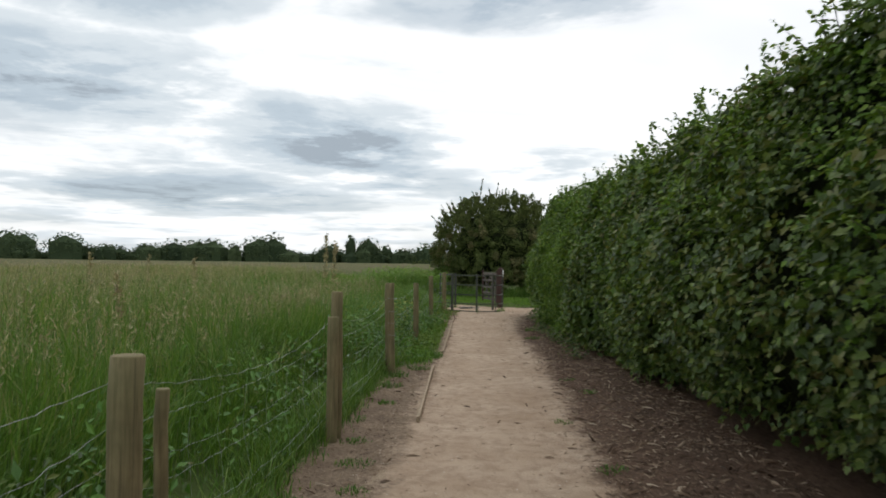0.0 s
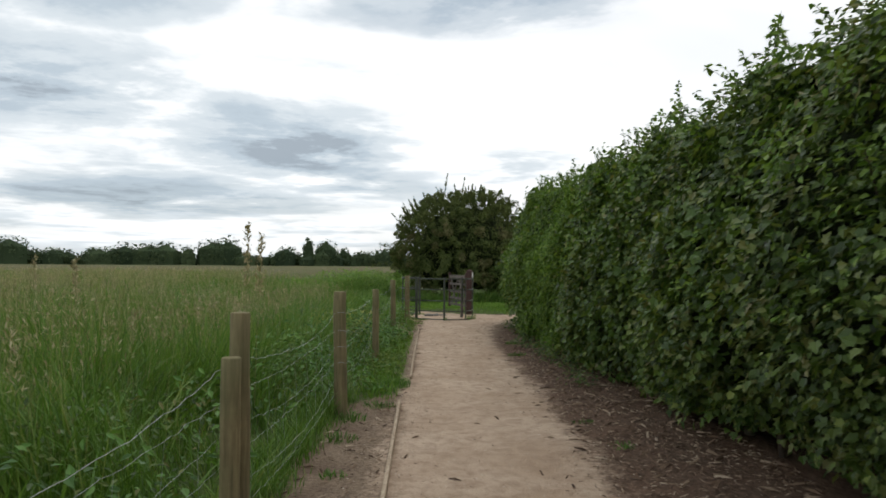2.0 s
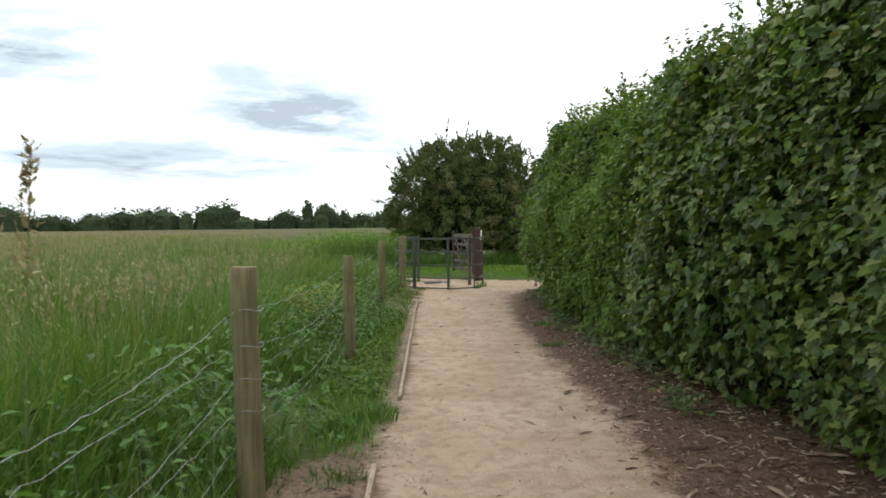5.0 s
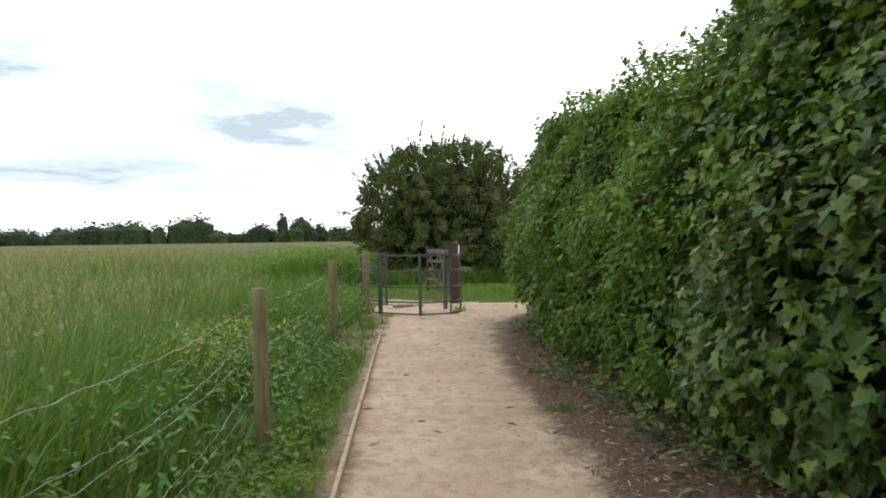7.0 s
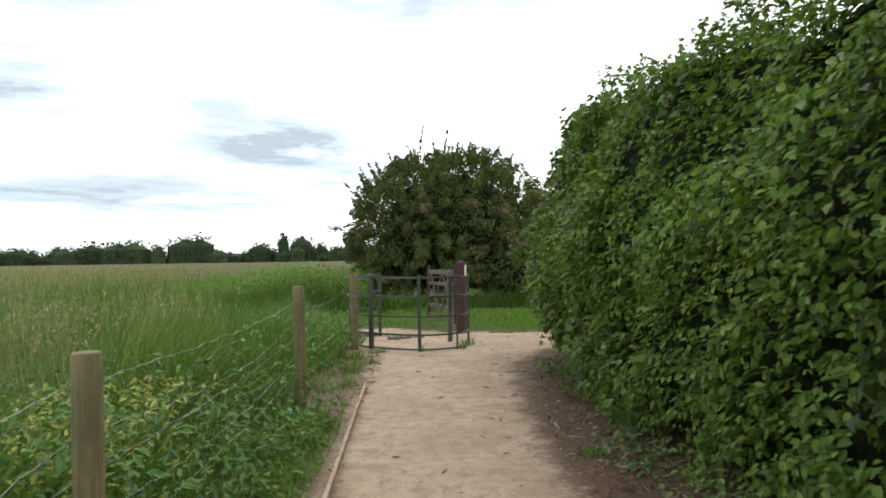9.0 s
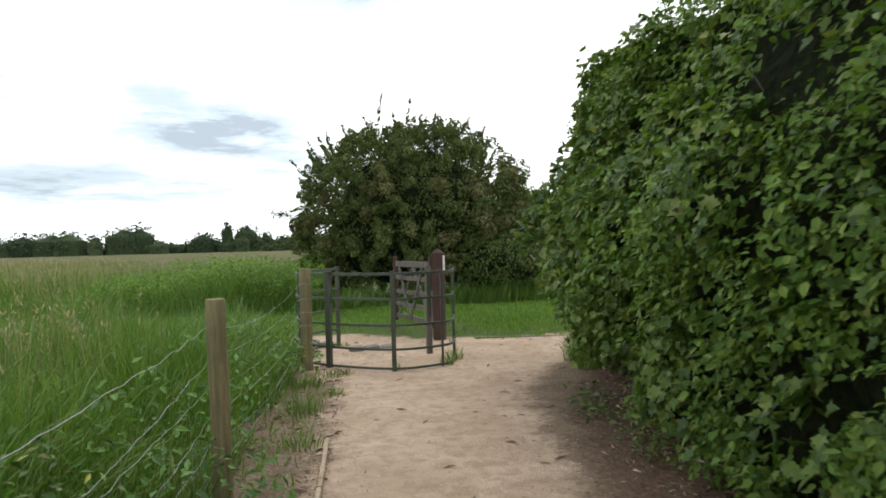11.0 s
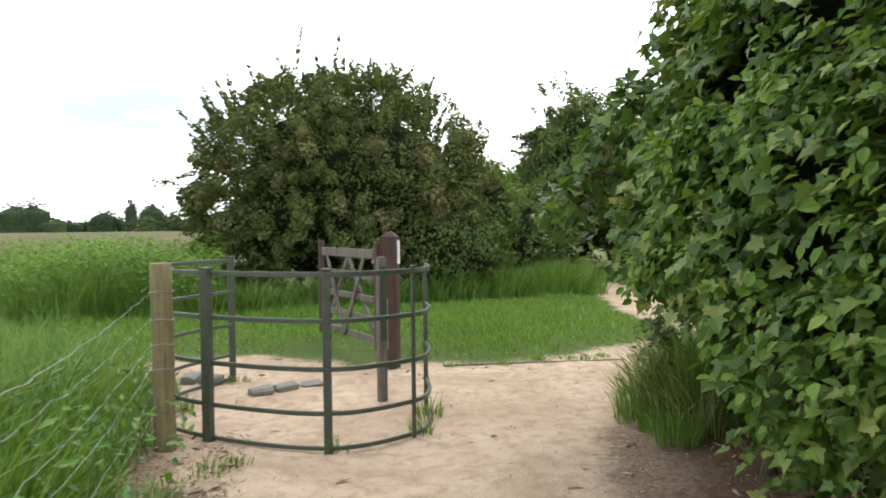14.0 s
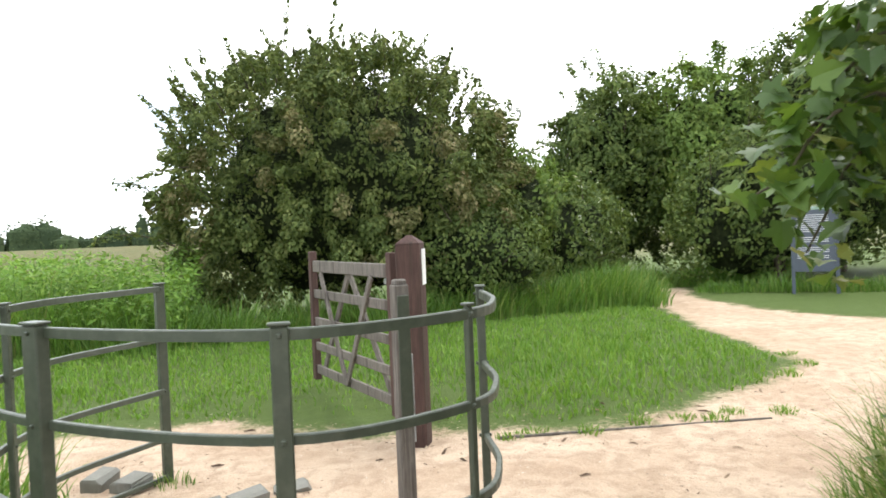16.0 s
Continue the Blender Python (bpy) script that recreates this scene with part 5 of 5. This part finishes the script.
# ---- bushes and trees ----
def woody(parent, base, height, radius, limbs, spread_, seed, mat=bark_wood):
    g = np.random.default_rng(seed)
    z = np.linspace(-0.15, 1, 8)[:, None]
    trunk = np.asarray(base) * (1, 1, 0) + np.array((0, 0, height * 0.6)) * z + np.cumsum(g.normal(size=(8, 3)) * (0.04, 0.04, 0), 0) * height * 0.12
    part("trunk", tube(trunk, radius * np.linspace(1.25, 0.55, 8), 9), mat, parent, "", True)
    for k in range(limbs):
        s = trunk[g.integers(2, 8)]
        a = k * 2.4 + g.uniform(-0.4, 0.4)
        e = np.array((base[0] + spread_[0] * math.cos(a) * g.uniform(0.5, 0.85), base[1] + spread_[1] * math.sin(a) * g.uniform(0.5, 0.85), height * g.uniform(0.45, 0.92)))
        t = np.linspace(0, 1, 7)[:, None]
        line = s * (1 - t) + e * t + np.array((0, 0, 0.12 * height)) * np.sin(t * math.pi) + g.normal(size=(7, 3)) * 0.05
        part("limb", tube(line, radius * np.linspace(0.5, 0.12, 7), 6), mat, parent, "", True)


def boxy(d, power):
    """How far a rounder-shouldered crown stands out beyond an ellipsoid."""
    return (np.abs(d) ** power).sum(1) ** (-1 / power) if power > 2 else np.ones(len(d))


def crown_points(center, half_, n, seed, lumps=0.22, floor=0.15, shell=0.75, clump_=(11.0, 0.10), power=2):
    """Places in the outer shell of a lumpy crown, with outward directions."""
    g = np.random.default_rng(seed)
    d = unit(g.normal(size=(n, 3)))
    lump = 1 + lumps * smooth_noise(d * 2.2, 1.4, seed) + lumps * 0.55 * smooth_noise(d * 2.2, 4.2, seed + 1)
    lump = lump * boxy(d, power)
    depth = shell + (1 - shell) * g.uniform(0, 1, n) ** 0.5
    p = np.asarray(center) + d * np.asarray(half_) * (lump * depth)[:, None]
    clump = smooth_noise(d * 2.2, clump_[0], seed + 2)
    p = p + d * (clump_[1] * clump * np.mean(half_) / 2)[:, None]
    ok = clump > -0.48 + 0.15 * g.normal(size=n)
    ok &= p[:, 2] > floor + 0.2 * np.abs(smooth_noise(p, 2.0, seed))
    return p[ok], unit(d[ok] / np.asarray(half_))


# lumpy near-black body whose colour stands for the shade inside a crown
def crown_core(center, half_, seed, scale, lumps=0.22, power=2):
    bm = bmesh.new()
    bmesh.ops.create_icosphere(bm, subdivisions=4, radius=1)
    d = np.array([v.co[:] for v in bm.verts])
    lump = 1 + lumps * smooth_noise(d * 2.2, 1.4, seed) + lumps * 0.55 * smooth_noise(d * 2.2, 4.2, seed + 1)
    p = np.asarray(center) + d * np.asarray(half_) * (lump * boxy(d, power) * scale)[:, None]
    p[:, 2] = np.maximum(p[:, 2], 0.12)
    for v, q in zip(bm.verts, p):
        v.co = q
    for f in bm.faces:
        f.smooth = True
    return bm


def tufted(shape, p, out, per, size, spread_, seed, rosette=1.0):
    """Little clusters of leaves round each place."""
    g = np.random.default_rng(seed)
    n = len(p)
    idx = np.repeat(np.arange(n), per)
    jitter = unit(g.normal(size=(len(idx), 3)))
    o = unit(out[idx] + jitter * rosette * 0.9 + UP * 0.25)
    at = p[idx] + jitter * spread_ * g.uniform(0.2, 1, (len(idx), 1))
    tip = out[idx] * 0.3 + jitter + np.array((0, 0, -0.25))
    return scatter(shape, at, o, tip, size * g.uniform(0.65, 1.25, len(idx)))


def plant(name, label, category, base, center, half_, clusters, per, size, mat, seed, trunk=(0.12, 5), lumps=0.22, core=0.74, shell=0.72, shape=OVAL, sprays=0, spread_=0.12, group="", shoots_up=0.8, clump_=(11.0, 0.10), boughs=0):
    ob = thing(name, (base[0], base[1], 0), label, category, group, local=False)
    woody(ob, base, center[2] + half_[2] * 0.6, trunk[0], trunk[1], half_, seed)
    # shade behind the crown's leaves, as a near-black core
    part("inner_shade", crown_core(center, half_, seed, core, lumps), shade_core_mat, ob, "near-black core standing for the shaded inner growth")
    p, out = crown_points(center, half_, clusters, seed, lumps, 0.15, shell, clump_)
    sets = [tufted(shape, p, out, per, size, spread_, seed + 5)]
    g = np.random.default_rng(seed + 9)
    # drooping boughs that stand proud of the crown, with dark gaps between
    q, o = crown_points(center, half_, max(boughs, 1), seed + 30, lumps, 0.3, 0.95)
    for a, d in list(zip(q, o))[:boughs]:
        d = unit(d)
        way = unit(d + UP * g.uniform(-0.75, 0.25) + g.normal(size=3) * 0.2)
        long_, m = g.uniform(0.35, 0.75), 150
        w = g.uniform(0, 1, m) ** 0.8
        thick = 0.17 * np.sin(np.clip(0.25 + 0.75 * w, 0, 1) * math.pi) ** 0.5 + 0.03
        at = a - d * 0.25 + way * (w * long_)[:, None] - UP * (0.16 * w ** 2)[:, None] + unit(g.normal(size=(m, 3))) * (thick * g.uniform(0.3, 1, m))[:, None]
        sets.append(leaves(shape, at, unit(g.normal(size=(m, 3)) * 0.6 + d * 0.5 + UP * 0.6), size * g.uniform(0.6, 1.1, m), 0.2, 0.4))
    # loose sprays that break the outline
    q, o = crown_points(center, half_, max(sprays * 3, 1), seed + 20, lumps, 0.6, 0.97)
    for a, d in list(zip(q, o))[:sprays]:
        way = unit(d * 0.8 + UP * shoots_up * g.uniform(0.3, 1) + g.normal(size=3) * 0.25)
        long_ = g.uniform(0.3, 0.95) * half_[2] * 0.28
        m = int(14 + 40 * long_)
        w = g.uniform(-0.2, 1, m)
        at = a + way * (w * long_)[:, None] + g.normal(size=(m, 3)) * 0.045
        sets.append(leaves(shape, at, unit(g.normal(size=(m, 3)) + UP * 0.5), size * g.uniform(0.6, 1.1, m), 0.2, 0.4))
        part("shoot", tube([a - way * 0.3, a + way * long_ * 0.5, a + way * long_], [0.012, 0.007, 0.003], 5), bark_wood, ob)
    part("crown", mesh_of("crown", *merge(*sets), mat), None, ob)
    return ob


def great_bush():
    """A broad hawthorn: a near-black core for the shade inside, hanging bunches of leaves all over, and long leafy
    shoots on top.
    """
    g = np.random.default_rng(301)
    center, half_, lumps = np.array((1.35, 32.3, 2.15)), np.array((2.9, 2.2, 2.35)), 0.10
    ob = thing("bush", (1.35, 32.4, 0), "large rounded dark green bush with hanging bunches of leaves", "bush", local=False)
    woody(ob, (1.35, 32.4, 0), 3.6, 0.16, 9, half_, 301)
    part("inner_shade", crown_core(center, half_, 301, 0.70, lumps, 2.15), shade_core_mat, ob, "near-black core standing for the shaded inner growth")
    p, out = crown_points(center, half_, 4200, 301, lumps, 0.15, 0.72, (8.0, 0.05), 2.15)
    p = center + (p - center) * 0.84
    sets, pale = [tufted(OVAL, p, out, 7, 0.075, 0.13, 306)], []
    # bunches
    q, o = crown_points(center, half_, 1150, 331, lumps, 0.35, 0.93, (6.0, 0.05), 2.15)
    q, o = q[:560], o[:560]
    k, each = len(q), 130
    rad = g.uniform(0.12, 0.22, (k, 1))
    hang = unit(o * g.uniform(0.35, 1.0, (k, 1)) + UP * g.uniform(-0.9, 0.35, (k, 1)) + g.normal(size=(k, 3)) * 0.2)
    i = np.repeat(np.arange(k), each)
    w = g.uniform(0, 1, (len(i), 1))
    j = unit(g.normal(size=(len(i), 3)) + UP * 0.35 + o[i] * 0.35)
    at = q[i] - o[i] * 0.12 + hang[i] * w * rad[i] * 2.3 + j * rad[i] * np.sin(0.5 + 2.3 * w) * g.uniform(0.85, 1.0, (len(i), 1))
    facing = unit(j * 1.0 + UP * 0.25 + g.normal(size=j.shape) * 0.18)
    tip = hang[i] * 0.8 - UP * 0.3 + j * 0.4 + g.normal(size=j.shape) * 0.3
    size = g.uniform(0.055, 0.088, len(i))
    light = np.repeat(g.uniform(size=k) < 0.30, each) & (at[:, 2] < 3.4)
    sets.append(scatter(OVAL, at[~light], facing[~light], tip[~light], size[~light]))
    pale.append(scatter(OVAL, at[light], facing[light], tip[light], size[light]))
    # long shoots, fanning upwards over the top and outwards at the sides
    q, o = crown_points(center, half_, 1500, 351, lumps, 1.4, 0.96, (6.0, 0.05), 2.15)
    rise = (q[:, 2] - 1.4) / 3.2
    pick = g.uniform(size=len(q)) < np.clip(rise, 0.10, 1) ** 1.3 * 0.40
    for a, d in zip(q[pick], o[pick]):
        way = unit(d * 0.9 + UP * g.uniform(0.15, 0.75) + g.normal(size=3) * 0.22)
        long_ = g.uniform(0.12, 0.35) + 0.4 * g.uniform() ** 2.5
        bend = UP * g.uniform(-0.12, 0.06) + g.normal(size=3) * 0.04
        t = np.linspace(0, 1, 5)[:, None]
        line = a - way * 0.3 + way * (long_ + 0.3) * t + bend * t ** 2
        part("shoot", tube(line, np.linspace(0.011, 0.003, 5), 5), bark_wood, ob)
        m = int(34 + 60 * long_)
        w = g.uniform(0.15, 1.02, (m, 1))
        spot = a - way * 0.3 + way * (long_ + 0.3) * w + bend * w ** 2
        j = unit(g.normal(size=(m, 3)))
        sets.append(scatter(OVAL, spot + j * 0.06 * (1.25 - w), unit(j + UP * 0.5), j * 0.9 + way * 0.6, g.uniform(0.055, 0.105, m) * (1.15 - 0.4 * w[:, 0])))
    # one low branch reaching out over the grass
    for a, b_ in (((-1.3, 31.6, 1.35), (-2.35, 31.2, 1.5)), ((-1.4, 31.8, 2.0), (-2.1, 31.5, 2.35)), ((3.9, 31.8, 2.3), (4.75, 31.6, 2.75))):
        a, b_ = np.array(a), np.array(b_)
        t = np.linspace(0, 1, 6)[:, None]
        line = a + (b_ - a) * t + UP * 0.12 * np.sin(t * 3.1)
        part("shoot", tube(line, np.linspace(0.016, 0.004, 6), 5), bark_wood, ob)
        m = 150
        w = g.uniform(0.1, 1.03, m)
        spot = np.stack([np.interp(w, t[:, 0], line[:, c]) for c in range(3)], 1) + g.normal(size=(m, 3)) * 0.05
        sets.append(leaves(OVAL, spot, unit(g.normal(size=(m, 3)) + UP), g.uniform(0.05, 0.09, m), 0.3, 0.4))
    part("crown", mesh_of("crown", *merge(*sets), bush_leaf), None, ob)
    part("crown", mesh_of("pale_crown", *merge(*pale), bush_pale), None, ob, "yellowish bunches of fading blossom leaves")


great_bush()
plant("shrub", "bright green shrub beside the large bush", "bush", (4.2, 33.0, 0), (4.2, 33.0, 1.5), (1.35, 1.2, 1.75), 1300, 9, 0.085, bright_leaf, 321, (0.06, 4), 0.22, 0.7, 0.7, OVAL, 12, 0.14)
plant("shrub", "low green shrub in front of the large bush", "bush", (3.3, 30.9, 0), (3.3, 30.9, 0.95), (1.2, 0.8, 0.95), 900, 8, 0.07, tree_leaf, 331, (0.05, 3), 0.22, 0.7, 0.7, OVAL, 6, 0.12)
elder = plant("shrub", "flowering shrub dotted with white blossom", "bush", (5.6, 32.9, 0), (5.6, 32.9, 1.2), (1.2, 0.9, 1.1), 800, 8, 0.08, tree_leaf, 341, (0.05, 3), 0.25, 0.6, 0.7, OVAL, 8, 0.14)
p_, o_ = crown_points((5.5, 32.7, 1.25), (1.3, 1.0, 1.15), 75, 345, 0.25, 0.7, 0.95)
part("blossom", mesh_of("blossom", *tufted(SLIM, p_, o_, 9, 0.03, 0.045, 346), petal), None, elder, "white blossom")
for k, (x, y, cz, hx, hy, hz) in enumerate(((6.6, 38.2, 1.5, 1.9, 1.9, 1.35), (8.8, 38.0, 2.8, 1.9, 1.8, 2.4), (11.2, 37.2, 3.0, 2.2, 2.0, 2.45), (13.6, 35.6, 3.1, 2.4, 2.2, 2.7), (15.2, 32.4, 3.6, 2.6, 2.4, 3.4))):
    plant("tree", "broad leafy tree with branches low to the ground", "tree", (x, y, 0), (x, y, cz), (hx, hy, hz), 3000, 8, 0.125, tree_leaf if k % 2 else bright_leaf, 400 + 10 * k, (0.14, 7), 0.24, 0.62, 0.68, OVAL, 60, 0.2, "trees beyond the path", clump_=(7.0, 0.12), boughs=90)
plant("bush", "dark thicket where the path bends out of sight", "bush", (6.3, 37.0, 0), (7.3, 37.4, 1.2), (2.4, 1.0, 1.5), 1300, 8, 0.1, tree_leaf, 491, (0.06, 3), 0.22, 0.7, 0.7, OVAL, 8, 0.16)
plant("bush", "dense thicket closing the view behind the path", "bush", (10.6, 33.6, 0), (10.9, 33.9, 1.7), (2.6, 1.3, 1.9), 1700, 8, 0.1, tree_leaf, 471, (0.08, 4), 0.25, 0.72, 0.72, OVAL, 8, 0.18)
rough_grass("field_edge_grass", "tall rank grass and weeds along the edge of the field", [(-1.5 - 0.6 * i, 29.4 + 0.9 * j + 0.3 * math.sin(i * 1.3 + j), 0.8, 1.3 + 0.3 * math.sin(i * 0.9 + j * 2)) for i in range(8) for j in range(4)], meadow_blade, count=110, wide=0.014)
n_ = 12000
x_, y_ = rng.uniform(-5.9, -0.8, n_), rng.uniform(28.9, 32.6, n_)
z_ = rng.uniform(0.25, 1.0, n_) ** 0.7 * (1.15 + 0.4 * smooth_noise(np.stack([x_, y_, 0 * x_], 1), 1.8, 37)) * np.interp(x_, [-5.9, -4.6], [0.6, 1.0])
tagged(new("field_edge_weed", mesh_of("field_edge_weed", *leaves(SLIM, np.stack([x_, y_, np.maximum(z_, 0.05)], 1), unit(np.array((0.1, -0.5, 1.0)) + rng.normal(size=(n_, 3)) * 0.4), rng.uniform(0.06, 0.13, n_), 0.2, 0.5), lawn_blade)), "leafy weeds crowding the edge of the field", "weeds", kind="stuff")
rough_grass("gate_side_grass", "fresh long grass beside the fence near the gate", [(-1.15 - 0.55 * (i % 4), 18.6 + 0.55 * (i // 4) + 0.2 * math.sin(i * 2.2), 0.5, 0.75) for i in range(40)], lawn_blade, 0.4, count=170, wide=0.011)


# ---- far woods ----
def far_woods():
    sets, cores = [], []
    g = np.random.default_rng(77)
    spots = []
    x = -330.0
    while x < 160:
        spots.append((x, 332 + g.uniform(-8, 14), g.uniform(3.6, 6.2), g.uniform(3.5, 6)))
        x += g.uniform(2.5, 5.5)
    for x in np.arange(-330, 160, 3.4):
        spots.append((x, 336.0, 2.9, 4.2))
    tall_ones = [(-222, 330, 10, 8), (-216, 331, 9.5, 7), (-194, 328, 9, 9), (-104, 330, 8.4, 8), (-98, 331, 8.6, 7), (-134, 333, 7.2, 9), (-126, 330, 7.4, 8), (-54, 331, 8.6, 5), (-62, 331, 9.4, 2.6), (-72, 331, 6.5, 5), (-145, 333, 7.0, 8)]
    for x, y, h, w in spots + tall_ones:
        h = h * 1.42
        n = int(110 + 12 * h * w / 3)
        p, o = crown_points((x, y, h * 0.52), (w, w * 0.8, h * 0.52), n, int(g.integers(1e6)), 0.22, 0.3, 0.7)
        sets.append(scatter(OVAL, p, o + g.normal(size=p.shape) * 0.5, g.normal(size=p.shape), g.uniform(0.7, 1.5, len(p))))
        cv, cf = scatter((np.array([(math.cos(a) * 0.72, math.sin(a) * 0.72, b) for b in (-1, 0.3) for a in np.arange(8) * math.pi / 4] + [(0, 0, 0.85)]), np.array([(i, (i + 1) % 8, 8 + i) for i in range(8)] + [((i + 1) % 8, 8 + (i + 1) % 8, 8 + i) for i in range(8)] + [(8 + i, 8 + (i + 1) % 8, 16) for i in range(8)])),
                         np.array([(0.0, 0.0, 0.0)]), np.array([UP]), np.array([(0.0, 1.0, 0.0)]), [1.0])
        cores.append((cv * (w * 1.25, w * 0.7, h * 0.5) + (x, y, h * 0.5), cf))
    tagged(new("far_woods", mesh_of("far_woods", *merge(*sets, *cores), hazed_far_leaf)), "distant dark green belt of trees along the field", "woods", kind="stuff")


far_woods()
